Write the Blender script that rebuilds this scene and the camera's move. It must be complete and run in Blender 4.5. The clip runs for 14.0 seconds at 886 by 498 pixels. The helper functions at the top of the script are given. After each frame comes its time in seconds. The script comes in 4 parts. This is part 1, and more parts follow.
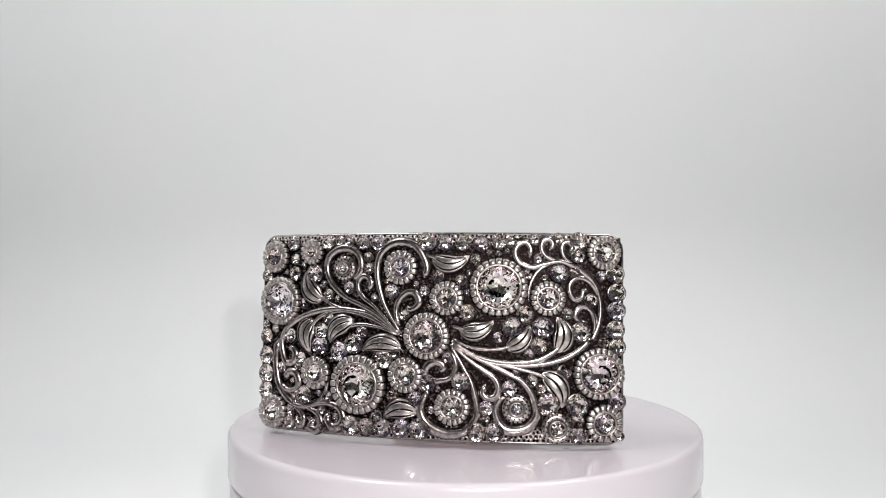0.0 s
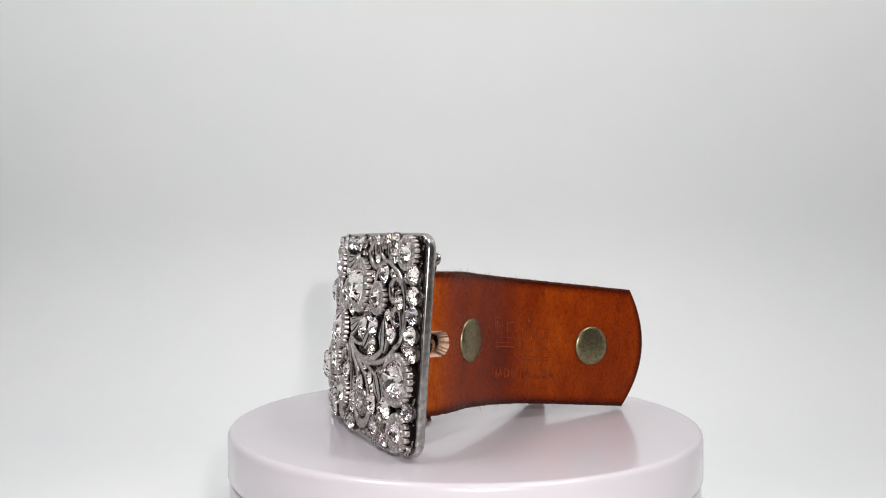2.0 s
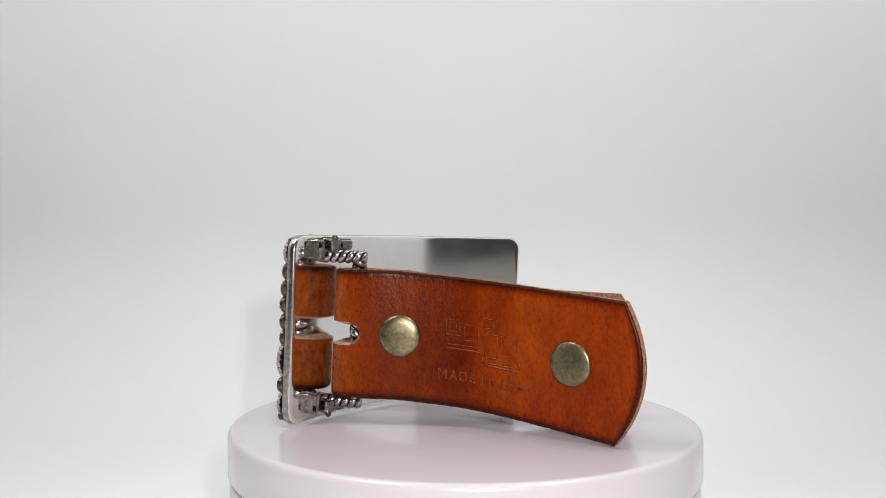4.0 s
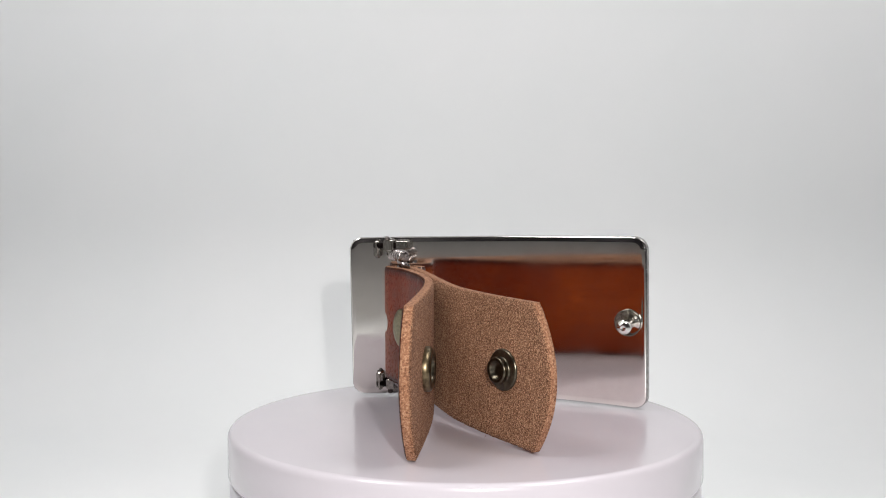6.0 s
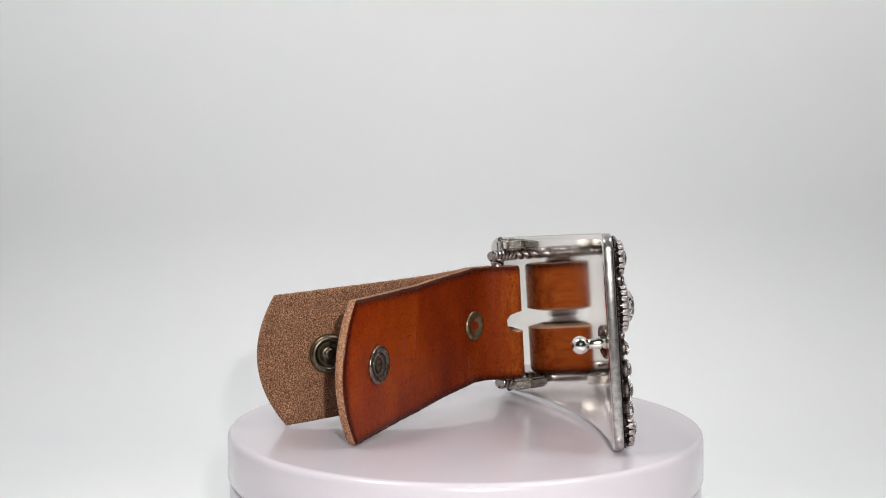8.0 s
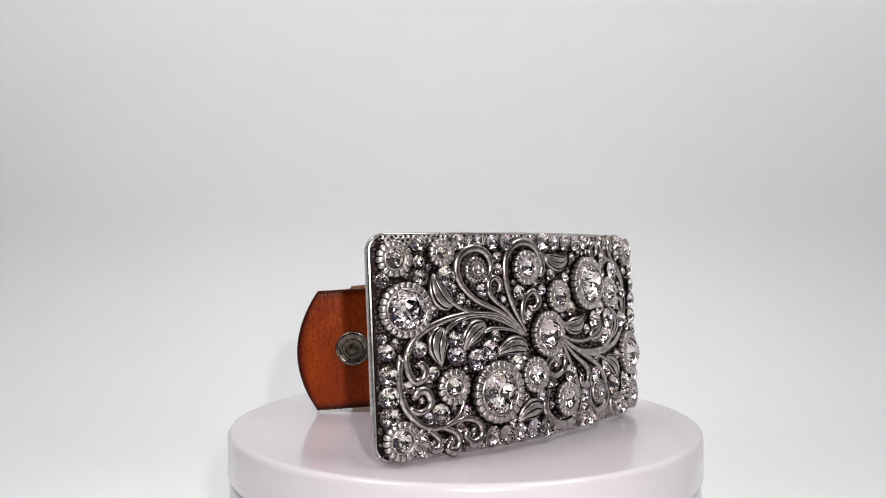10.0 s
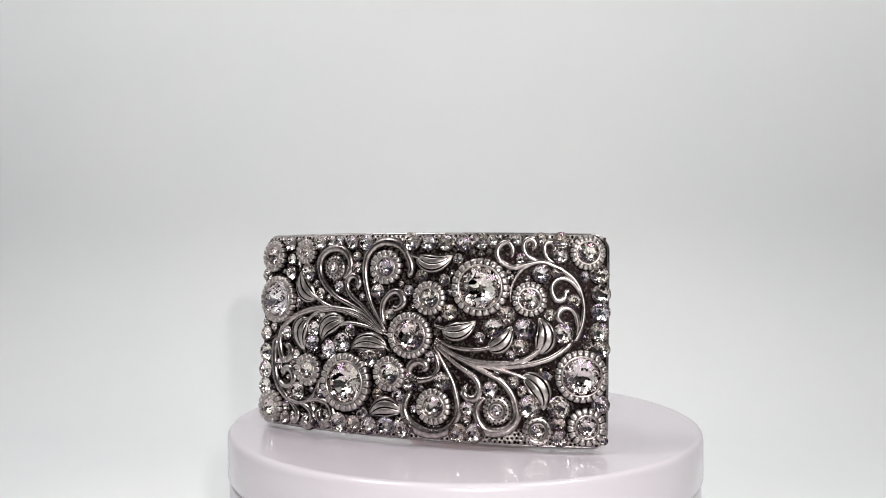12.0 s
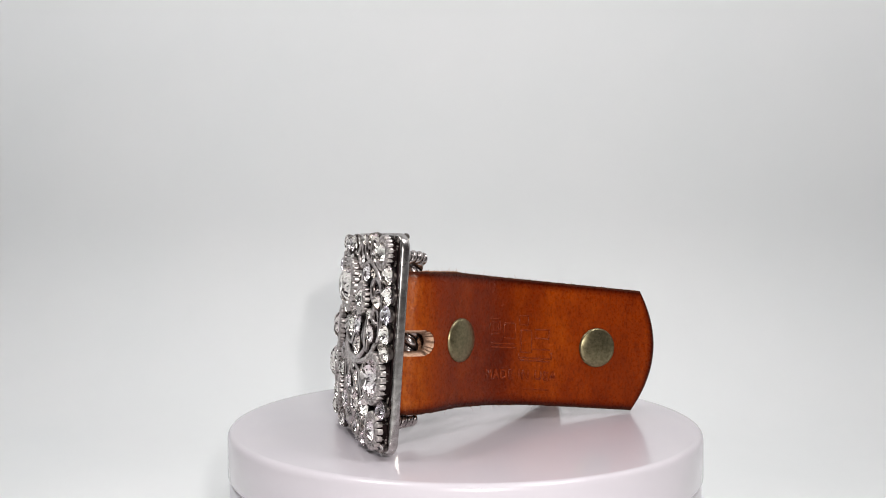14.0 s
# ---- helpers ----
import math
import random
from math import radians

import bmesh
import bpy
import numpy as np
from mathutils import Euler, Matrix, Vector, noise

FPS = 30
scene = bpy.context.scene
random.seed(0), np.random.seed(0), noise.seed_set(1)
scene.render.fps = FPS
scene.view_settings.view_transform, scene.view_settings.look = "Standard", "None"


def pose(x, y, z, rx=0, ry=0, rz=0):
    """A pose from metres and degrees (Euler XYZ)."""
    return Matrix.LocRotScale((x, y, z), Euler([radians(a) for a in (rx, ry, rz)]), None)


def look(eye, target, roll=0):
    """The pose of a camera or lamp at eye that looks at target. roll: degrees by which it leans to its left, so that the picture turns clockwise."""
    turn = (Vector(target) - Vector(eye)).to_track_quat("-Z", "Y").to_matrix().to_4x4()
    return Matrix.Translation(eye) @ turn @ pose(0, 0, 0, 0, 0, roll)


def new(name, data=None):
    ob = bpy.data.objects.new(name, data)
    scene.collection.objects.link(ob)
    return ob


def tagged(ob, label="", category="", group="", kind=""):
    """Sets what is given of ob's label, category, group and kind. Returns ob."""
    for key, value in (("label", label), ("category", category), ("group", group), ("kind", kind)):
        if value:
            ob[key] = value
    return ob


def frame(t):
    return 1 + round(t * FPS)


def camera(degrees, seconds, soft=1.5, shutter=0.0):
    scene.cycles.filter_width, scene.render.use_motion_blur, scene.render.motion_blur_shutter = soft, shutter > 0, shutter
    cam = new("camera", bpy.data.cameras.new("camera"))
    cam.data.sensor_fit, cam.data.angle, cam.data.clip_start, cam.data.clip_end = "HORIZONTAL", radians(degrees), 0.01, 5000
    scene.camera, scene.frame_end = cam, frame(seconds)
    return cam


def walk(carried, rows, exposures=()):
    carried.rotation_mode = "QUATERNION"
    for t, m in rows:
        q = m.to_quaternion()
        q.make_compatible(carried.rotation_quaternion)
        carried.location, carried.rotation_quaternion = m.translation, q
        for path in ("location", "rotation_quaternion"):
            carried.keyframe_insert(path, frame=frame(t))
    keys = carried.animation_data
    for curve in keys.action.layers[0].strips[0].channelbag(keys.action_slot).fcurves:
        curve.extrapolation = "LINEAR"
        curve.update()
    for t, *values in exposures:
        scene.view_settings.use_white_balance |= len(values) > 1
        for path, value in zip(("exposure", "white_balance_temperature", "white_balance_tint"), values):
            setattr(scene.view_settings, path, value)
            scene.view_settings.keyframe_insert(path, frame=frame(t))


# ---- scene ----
cam = camera(57.82, 14.0, soft=1.0)
EYE = (0.0, -0.253, 0.0537)
VIEW = pose(*EYE, 89.885, 0, 1.487)
walk(cam, [(0.0, VIEW), (14.0, VIEW)], exposures=[(0.0, 0.0), (14.0, 0.0)])

# ---- light: a white photo box with a lamp panel in its roof and a small lamp beside the lens ----
world = bpy.data.worlds.new("dim_room")
world.use_nodes = True
world.node_tree.nodes["Background"].inputs[0].default_value = (1.0, 0.96, 0.90, 1)
world.node_tree.nodes["Background"].inputs[1].default_value = 0.05
scene.world = world


def area_lamp(name, eye, target, sx, sy, watts, color):
    data = bpy.data.lights.new(name, "AREA")
    data.shape, data.size, data.size_y, data.energy, data.color = "RECTANGLE", sx, sy, watts, color
    ob = new(name, data)
    ob.matrix_world = look(eye, target)
    return ob


for x, watts in ((-0.375, 3.12), (0.375, 3.3)):
    area_lamp("roof_lamp_light", (x, -0.13, 0.76), (x * 1.3, 0.22, 0.05), 0.24, 0.32, watts, (1.0, 0.985, 0.99))
area_lamp("lens_lamp_light", (0.0286, -0.27, 0.094), (0, 0.0, 0.03), 0.007, 0.007, 0.55, (1.0, 0.98, 0.96))


# ---- materials ----
def material(name):
    m = bpy.data.materials.new(name)
    m.use_nodes = True
    return m, m.node_tree, m.node_tree.nodes["Principled BSDF"]


def link(tree, a, b):
    tree.links.new(a, b)


def noise_node(tree, scale, detail=4, rough=0.6, stretch=None):
    co = tree.nodes.new("ShaderNodeTexCoord")
    n = tree.nodes.new("ShaderNodeTexNoise")
    n.inputs["Scale"].default_value, n.inputs["Detail"].default_value, n.inputs["Roughness"].default_value = scale, detail, rough
    if stretch:
        mp = tree.nodes.new("ShaderNodeMapping")
        mp.inputs["Scale"].default_value = stretch
        link(tree, co.outputs["Object"], mp.inputs[0])
        link(tree, mp.outputs[0], n.inputs["Vector"])
    else:
        link(tree, co.outputs["Object"], n.inputs["Vector"])
    return n


def ramp(tree, src, stops):
    r = tree.nodes.new("ShaderNodeValToRGB")
    while len(r.color_ramp.elements) < len(stops):
        r.color_ramp.elements.new(0.5)
    for e, (p, c) in zip(r.color_ramp.elements, stops):
        e.position, e.color = p, (*c, 1)
    link(tree, src, r.inputs[0])
    return r.outputs[0]


def bump(tree, bsdf, src, strength, dist):
    b = tree.nodes.new("ShaderNodeBump")
    b.inputs["Strength"].default_value, b.inputs["Distance"].default_value = strength, dist
    link(tree, src, b.inputs["Height"])
    old = bsdf.inputs["Normal"].links
    if old:
        link(tree, old[0].from_socket, b.inputs["Normal"])
    link(tree, b.outputs[0], bsdf.inputs["Normal"])


def metal(name, lo, hi, rough, scale=900, relief=0.00002, spread=0.08):
    m, t, b = material(name)
    b.inputs["Metallic"].default_value = 1
    n = noise_node(t, scale)
    link(t, ramp(t, n.outputs[0], [(0.3, lo), (0.7, hi)]), b.inputs["Base Color"])
    w = noise_node(t, scale * 0.2, 3)
    g = (rough, rough, rough)
    k = (rough + spread,) * 3
    link(t, ramp(t, w.outputs[0], [(0.35, g), (0.7, k)]), b.inputs["Roughness"])
    bump(t, b, n.outputs[0], 0.4, relief)
    return m


SILVER = metal("antique_silver", (0.25, 0.218, 0.212), (0.60, 0.54, 0.525), 0.22)
RUBBED = metal("rubbed_silver", (0.30, 0.268, 0.258), (0.64, 0.585, 0.565), 0.27)
OXIDE = metal("oxidised_silver", (0.005, 0.003, 0.003), (0.02, 0.0125, 0.0125), 0.5, 1500, 0.00025)
GRAIN = metal("tarnished_silver", (0.035, 0.027, 0.025), (0.22, 0.19, 0.177), 0.28, 1500)
RIM = metal("worn_rim_silver", (0.30, 0.28, 0.27), (0.56, 0.535, 0.52), 0.22, 700)
NICKEL = metal("worn_nickel", (0.22, 0.205, 0.18), (0.58, 0.545, 0.50), 0.2)
STEEL = metal("polished_steel", (0.88, 0.84, 0.80), (0.93, 0.89, 0.85), 0.065, 300, 0.000003, 0.06)
BRASS = metal("antique_brass", (0.14, 0.115, 0.06), (0.32, 0.275, 0.165), 0.33, 900, 0.00005)
OLD_BRASS = metal("old_brass", (0.10, 0.075, 0.045), (0.24, 0.185, 0.11), 0.3, 800)
EYELET = metal("tarnished_shaded_nickel", (0.08, 0.07, 0.058), (0.27, 0.24, 0.20), 0.22)
GUNMETAL = metal("dark_brass", (0.06, 0.052, 0.042), (0.16, 0.14, 0.10), 0.28, 700)
BRIGHT = metal("polished_nickel", (0.72, 0.70, 0.66), (0.8, 0.78, 0.75), 0.07, 300, 0.000003, 0.03)


def foil():
    """Mirror backing of the stones, each with a faint tint that mimics coloured glints."""
    m, t, b = material("mirror_foil")
    info = t.nodes.new("ShaderNodeObjectInfo")
    link(t, ramp(t, info.outputs["Random"], [(0.0, (0.94, 0.91, 0.87)), (0.4, (0.94, 0.90, 0.85)), (0.6, (0.90, 0.85, 0.90)), (0.8, (0.93, 0.85, 0.77)), (1.0, (0.86, 0.84, 0.90))]), b.inputs["Base Color"])
    b.inputs["Metallic"].default_value, b.inputs["Roughness"].default_value = 1, 0.02
    return m


FOIL = foil()


def crystal_glass():
    m, t, b = material("cut_crystal")
    b.inputs["Base Color"].default_value = (1, 1, 1, 1)
    b.inputs["Roughness"].default_value = 0.0
    b.inputs["IOR"].default_value = 1.62
    b.inputs["Transmission Weight"].default_value = 1.0
    b.inputs["Thin Film Thickness"].default_value = 290
    b.inputs["Thin Film IOR"].default_value = 1.5
    return m


CRYSTAL = crystal_glass()


def leather():
    m, t, b = material("tan_leather")
    n = noise_node(t, 45, 6, 0.68, (1, 1, 0.45))
    # the stretched fold is worn to a lighter orange, its brighter light painted in too
    mix = t.nodes.new("ShaderNodeMixRGB")
    place = t.nodes.new("ShaderNodeTexCoord")
    xyz = t.nodes.new("ShaderNodeSeparateXYZ")
    link(t, place.outputs["Object"], xyz.inputs[0])
    fold = t.nodes.new("ShaderNodeMapRange")
    fold.inputs["From Min"].default_value, fold.inputs["From Max"].default_value = -0.019, -0.027
    fold.inputs["To Max"].default_value = 0.6
    link(t, xyz.outputs["Y"], fold.inputs["Value"])
    link(t, fold.outputs[0], mix.inputs[0])
    grain = noise_node(t, 500, 4, 0.7, (1, 1, 0.4))
    link(t, ramp(t, grain.outputs[0], [(0.35, (0.20, 0.032, 0.004)), (0.7, (0.46, 0.13, 0.018))]), mix.inputs[2])
    # between the rivet and the stamp: deeper dye, with the pinch's shade painted in
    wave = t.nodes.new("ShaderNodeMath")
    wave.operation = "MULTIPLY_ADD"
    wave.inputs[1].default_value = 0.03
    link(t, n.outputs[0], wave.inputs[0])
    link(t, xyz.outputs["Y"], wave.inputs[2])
    dye_shade = t.nodes.new("ShaderNodeMixRGB")
    dye_shade.blend_type, dye_shade.inputs[0].default_value = "MULTIPLY", 1
    link(t, mix.outputs[0], dye_shade.inputs[1])
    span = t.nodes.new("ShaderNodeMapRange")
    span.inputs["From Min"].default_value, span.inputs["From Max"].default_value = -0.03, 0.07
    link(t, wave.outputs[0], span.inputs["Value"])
    link(t, ramp(t, span.outputs[0], [(0.18, (1, 1, 1)), (0.34, (0.58, 0.48, 0.42)), (0.55, (0.68, 0.58, 0.52)), (0.8, (1, 1, 1))]), dye_shade.inputs[2])
    fleck = t.nodes.new("ShaderNodeMixRGB")
    fleck.blend_type, fleck.inputs[0].default_value = "MULTIPLY", 1
    speck = noise_node(t, 1300, 4, 0.75, (1, 1, 0.5))
    link(t, dye_shade.outputs[0], fleck.inputs[1])
    link(t, ramp(t, speck.outputs[0], [(0.36, (0.62, 0.52, 0.4)), (0.5, (0.95, 0.95, 0.95)), (0.64, (1.0, 1.0, 1.0))]), fleck.inputs[2])
    # burnishing along the cut edges darkens the dye
    rim = t.nodes.new("ShaderNodeAttribute")
    rim.attribute_name = "edge_gap"
    waver = t.nodes.new("ShaderNodeMath")
    waver.operation = "MULTIPLY_ADD"
    waver.inputs[1].default_value = -0.5
    link(t, n.outputs[0], waver.inputs[0])
    link(t, rim.outputs["Fac"], waver.inputs[2])
    burnt = t.nodes.new("ShaderNodeMixRGB")
    burnt.blend_type, burnt.inputs[0].default_value = "MULTIPLY", 1
    link(t, fleck.outputs[0], burnt.inputs[1])
    link(t, ramp(t, waver.outputs[0], [(0.0, (0.22, 0.13, 0.1)), (0.22, (0.62, 0.52, 0.45)), (0.6, (1, 1, 1))]), burnt.inputs[2])
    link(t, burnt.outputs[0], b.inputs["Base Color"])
    b.inputs["Specular IOR Level"].default_value = 0.2
    b.inputs["Specular Tint"].default_value = (1.0, 0.82, 0.68, 1)
    f = noise_node(t, 1100, 3, 0.6)
    link(t, ramp(t, n.outputs[0], [(0.3, (0.125, 0.0105, 0.0005)), (0.5, (0.22, 0.026, 0.0008)), (0.72, (0.34, 0.055, 0.0015))]), mix.inputs[1])
    link(t, ramp(t, f.outputs[0], [(0.3, (0.23, 0.23, 0.23)), (0.7, (0.36, 0.36, 0.36))]), b.inputs["Roughness"])
    pores = noise_node(t, 2000, 4, 0.7, (1, 1, 0.6))
    bump(t, b, pores.outputs[0], 0.5, 0.00009)
    bump(t, b, f.outputs[0], 0.5, 0.00018)
    creases = noise_node(t, 620, 3, 0.6, (1, 1, 0.35))
    bump(t, b, creases.outputs[0], 0.5, 0.00024)
    return m


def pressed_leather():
    """Smooth pressed leather; highlights on the stamp's edges are put into its colour."""
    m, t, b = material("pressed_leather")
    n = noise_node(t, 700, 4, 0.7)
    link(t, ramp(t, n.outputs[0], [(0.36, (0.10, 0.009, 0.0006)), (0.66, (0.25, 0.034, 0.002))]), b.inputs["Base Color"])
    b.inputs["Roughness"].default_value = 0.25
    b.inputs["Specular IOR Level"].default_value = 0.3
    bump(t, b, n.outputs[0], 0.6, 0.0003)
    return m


def suede():
    m, t, b = material("raw_suede")
    n = noise_node(t, 2700, 5, 0.72)
    w = noise_node(t, 160, 3)
    mix = t.nodes.new("ShaderNodeMixRGB")
    mix.blend_type, mix.inputs[0].default_value = "MULTIPLY", 1
    link(t, ramp(t, n.outputs[0], [(0.37, (0.07, 0.024, 0.011)), (0.5, (0.31, 0.132, 0.064)), (0.62, (0.76, 0.44, 0.26))]), mix.inputs[1])
    link(t, ramp(t, w.outputs[0], [(0.3, (0.8, 0.78, 0.76)), (0.7, (1, 1, 1))]), mix.inputs[2])
    link(t, mix.outputs[0], b.inputs["Base Color"])
    b.inputs["Roughness"].default_value = 0.95
    bump(t, b, n.outputs[0], 1.0, 0.001)
    return m


def raw_edge():
    m, t, b = material("cut_leather_edge")
    n = noise_node(t, 1700, 5, 0.7)
    link(t, ramp(t, n.outputs[0], [(0.36, (0.14, 0.05, 0.022)), (0.5, (0.36, 0.16, 0.08)), (0.64, (0.56, 0.32, 0.19))]), b.inputs["Base Color"])
    b.inputs["Roughness"].default_value = 0.85
    bump(t, b, n.outputs[0], 1.0, 0.0005)
    return m


def burnt_edge():
    m, t, b = material("burnished_edge")
    n = noise_node(t, 700, 5, 0.7)
    link(t, ramp(t, n.outputs[0], [(0.3, (0.018, 0.005, 0.003)), (0.75, (0.085, 0.02, 0.007))]), b.inputs["Base Color"])
    b.inputs["Roughness"].default_value = 0.6
    b.inputs["Specular IOR Level"].default_value = 0.08
    bump(t, b, n.outputs[0], 0.8, 0.0003)
    return m


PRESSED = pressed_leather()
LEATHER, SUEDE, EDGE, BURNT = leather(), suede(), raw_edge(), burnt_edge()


def plain(name, lo, hi, rough, scale, relief=0.0, coat=0.0):
    m, t, b = material(name)
    n = noise_node(t, scale, 4)
    link(t, ramp(t, n.outputs[0], [(0.3, lo), (0.7, hi)]), b.inputs["Base Color"])
    b.inputs["Roughness"].default_value = rough
    b.inputs["Coat Weight"].default_value = coat
    b.inputs["Coat Roughness"].default_value = 0.08
    if relief:
        bump(t, b, n.outputs[0], 0.3, relief)
    return m


# raw leather, lightened to make up for the slot rim's shade
PALE = plain("pale_cut_leather", (0.34, 0.18, 0.11), (0.72, 0.50, 0.36), 0.85, 1500, 0.0004)
BACKDROP = plain("white_backdrop", (0.77, 0.785, 0.785), (0.80, 0.805, 0.805), 0.75, 9)
DISC = plain("white_plastic", (0.575, 0.535, 0.575), (0.595, 0.55, 0.585), 0.24, 30, 0.0, 0.5)
BASE = plain("grey_plastic", (0.62, 0.60, 0.63), (0.66, 0.64, 0.67), 0.4, 40)
SEAM = plain("dark_plastic", (0.05, 0.05, 0.05), (0.07, 0.07, 0.07), 0.5, 40)
ROOM = plain("room_paint", (0.085, 0.08, 0.085), (0.12, 0.11, 0.115), 0.8, 2)
GREY = plain("grey_paint", (0.45, 0.44, 0.42), (0.5, 0.49, 0.47), 0.8, 2)


# ---- mesh helpers ----
def obj(name, verts, faces, mat, smooth=True, slots=None, mats=None):
    me = bpy.data.meshes.new(name)
    me.from_pydata([tuple(v) for v in verts], [], faces)
    for m in (mats or [mat]):
        me.materials.append(m)
    me.polygons.foreach_set("use_smooth", [smooth] * len(faces))
    if slots is not None:
        me.polygons.foreach_set("material_index", slots)
    me.update()
    return new(name, me)


def part(ob, parent, m=None, label=""):
    ob.parent = parent
    if m is not None:
        ob.matrix_local = m
    if label:
        tagged(ob, label)
    return ob


def lathe(profile, n=48, cap=True):
    """Verts and faces of a profile [(r, z)...] in mm turned about z, given from the outside down to the middle or the other way."""
    vs, fs = [], []
    for r, z in profile:
        for k in range(n):
            a = 2 * math.pi * k / n
            vs.append((r * math.cos(a) * 0.001, r * math.sin(a) * 0.001, z * 0.001))
    for j in range(len(profile) - 1):
        for k in range(n):
            a, b = j * n + k, j * n + (k + 1) % n
            fs.append((a, b, b + n, a + n))
    if cap:
        fs.append(tuple(range(n))[::-1])
        e = (len(profile) - 1) * n
        fs.append(tuple(range(e, e + n)))
    return vs, fs


def catmull(pts, per=6):
    P = [Vector(p) for p in pts]
    P = [P[0] * 2 - P[1]] + P + [P[-1] * 2 - P[-2]]
    out = []
    for i in range(1, len(P) - 2):
        a, b, c, d = P[i - 1:i + 3]
        for k in range(per):
            t = k / per
            out.append(0.5 * (2 * b + (c - a) * t + (2 * a - 5 * b + 4 * c - d) * t * t + (3 * b - a - 3 * c + d) * t ** 3))
    out.append(P[-2])
    return out


# ---- the setting: backdrop sweep, box, room ----
def sweep():
    yb, zf, r = 0.26, -0.045, 0.12
    prof = [(-0.30, zf)] + [(yb - r + r * math.sin(a), zf + r - r * math.cos(a)) for a in [radians(d) for d in range(0, 91, 6)]] + [(yb, 0.80)]
    vs, fs = [], []
    for x in (-0.50, 0.50):
        vs += [(x, y, z) for y, z in prof]
    n = len(prof)
    for i in range(n - 1):
        fs.append((i, i + 1, n + i + 1, n + i))
    ob = obj("backdrop", vs, fs, BACKDROP)
    so = ob.modifiers.new("thickness", "SOLIDIFY")
    so.thickness, so.offset = 0.003, 1
    tagged(ob, "seamless white backdrop curving up behind the turntable", "backdrop", kind="structure")


def slab(name, x0, x1, y0, y1, z0, z1, mat, label, category):
    vs = [(x, y, z) for x in (x0, x1) for y in (y0, y1) for z in (z0, z1)]
    fs = [(0, 1, 3, 2), (4, 6, 7, 5), (0, 4, 5, 1), (2, 3, 7, 6), (0, 2, 6, 4), (1, 5, 7, 3)]
    return tagged(obj(name, vs, fs, mat, False), label, category, kind="structure")


sweep()
# unseen; the unequal depths of these walls are set to shape light and reflections
slab("wall_west", -0.506, -0.501, -0.26, 0.27, -0.05, 0.80, BACKDROP, "white side wall of the photo box", "wall")
slab("wall_east", 0.501, 0.506, -0.03, 0.27, -0.05, 0.80, BACKDROP, "white side wall of the photo box", "wall")
slab("ceiling", -0.51, 0.51, -0.32, 0.27, 0.801, 0.806, BACKDROP, "white roof of the photo box", "ceiling")
slab("floor", -0.8, 0.8, -1.1, 0.5, -0.07, -0.05, GREY, "plain grey table and floor under the photo box", "floor")
# unseen walls, added dark so the metal reflects a dim room
slab("wall_south", -0.8, 0.8, -1.12, -1.1, -0.05, 1.1, ROOM, "dim wall of the room behind the lens", "wall")
slab("wall_far_west", -0.82, -0.8, -1.1, 0.5, -0.05, 1.1, ROOM, "dim side wall of the room", "wall")
slab("wall_far_east", 0.8, 0.82, -1.1, 0.5, -0.05, 1.1, ROOM, "dim side wall of the room", "wall")

# ---- the turntable ----
turntable = tagged(new("turntable"), "round white motorised display turntable with a glossy top", "turntable")
vs, fs = lathe([(69.0, -13), (71.6, -13), (71.9, -12.4), (72.0, -1.9), (71.8, -0.95), (71.35, -0.35), (70.7, -0.06), (70.0, 0)], 160)
platter = part(obj("platter", vs, fs, DISC), turntable, None, "glossy white plastic platter with rounded rim")
vs, fs = lathe([(70.2, -43), (71.3, -42), (71.4, -14.6), (70.8, -13.9), (69.5, -13.9)], 160)
part(obj("base", vs, fs, BASE), turntable, None, "pale grey plastic base")
vs, fs = lathe([(69.3, -14.2), (69.3, -12.6)], 120)
part(obj("seam", vs, fs, SEAM), turntable, None, "dark gap under the platter")
vs, fs = lathe([(60, -45), (60, -42)], 60)
part(obj("foot_ring", vs, fs, SEAM), turntable)

# ---- the buckle: u across, v up, w outwards, in mm, on a bowed plate ----
buckle = tagged(new("belt_buckle"), "rectangular antique silver belt buckle covered in scrolls, rosettes and clear crystals", "buckle")
PLATE = Matrix.Translation((-0.00808, -0.02788, 0.00066)) @ pose(0, 0, 0, 0, 0, -10.55) @ pose(0, 0, 0, -3.6 + 90, 0, 0)
HALF, SHIFT, SAG, TALL = 52.55, -0.75, 8.6, 56.8
RAD = (51.0 ** 2 + SAG ** 2) / (2 * SAG)


def bow(u):
    return math.sqrt(RAD ** 2 - u * u) - (RAD - SAG)


def on_plate(u, v, w):
    """A point w mm proud of the bowed front, in metres of the plate's space."""
    n = Vector((u, 0, math.sqrt(RAD ** 2 - u * u))) / RAD
    return Vector((u + n.x * w, v, bow(u) + n.z * w)) * 0.001


def seat_at(u, v, h=0.0, spin=0.0):
    a = math.asin(u / RAD)
    return PLATE @ Matrix.Translation(on_plate(u, v, h)) @ Matrix.Rotation(a, 4, "Y") @ Matrix.Rotation(spin, 4, "Z")


def outline(half, lo, hi, r, n=8):
    """Rounded rectangle, anticlockwise, with many points along the long sides."""
    pts = []
    for cx, cy, a0 in ((half - r, lo + r, -90), (half - r, hi - r, 0), (-half + r, hi - r, 90), (-half + r, lo + r, 180)):
        for k in range(n + 1):
            a = radians(a0 + 90 * k / n)
            pts.append((cx + r * math.cos(a), cy + r * math.sin(a)))
        if a0 == 0:
            pts += [(half - r - (2 * half - 2 * r) * k / 40, hi) for k in range(1, 40)]
        if a0 == 180:
            pts += [(-half + r + (2 * half - 2 * r) * k / 40, lo) for k in range(1, 40)]
    return pts


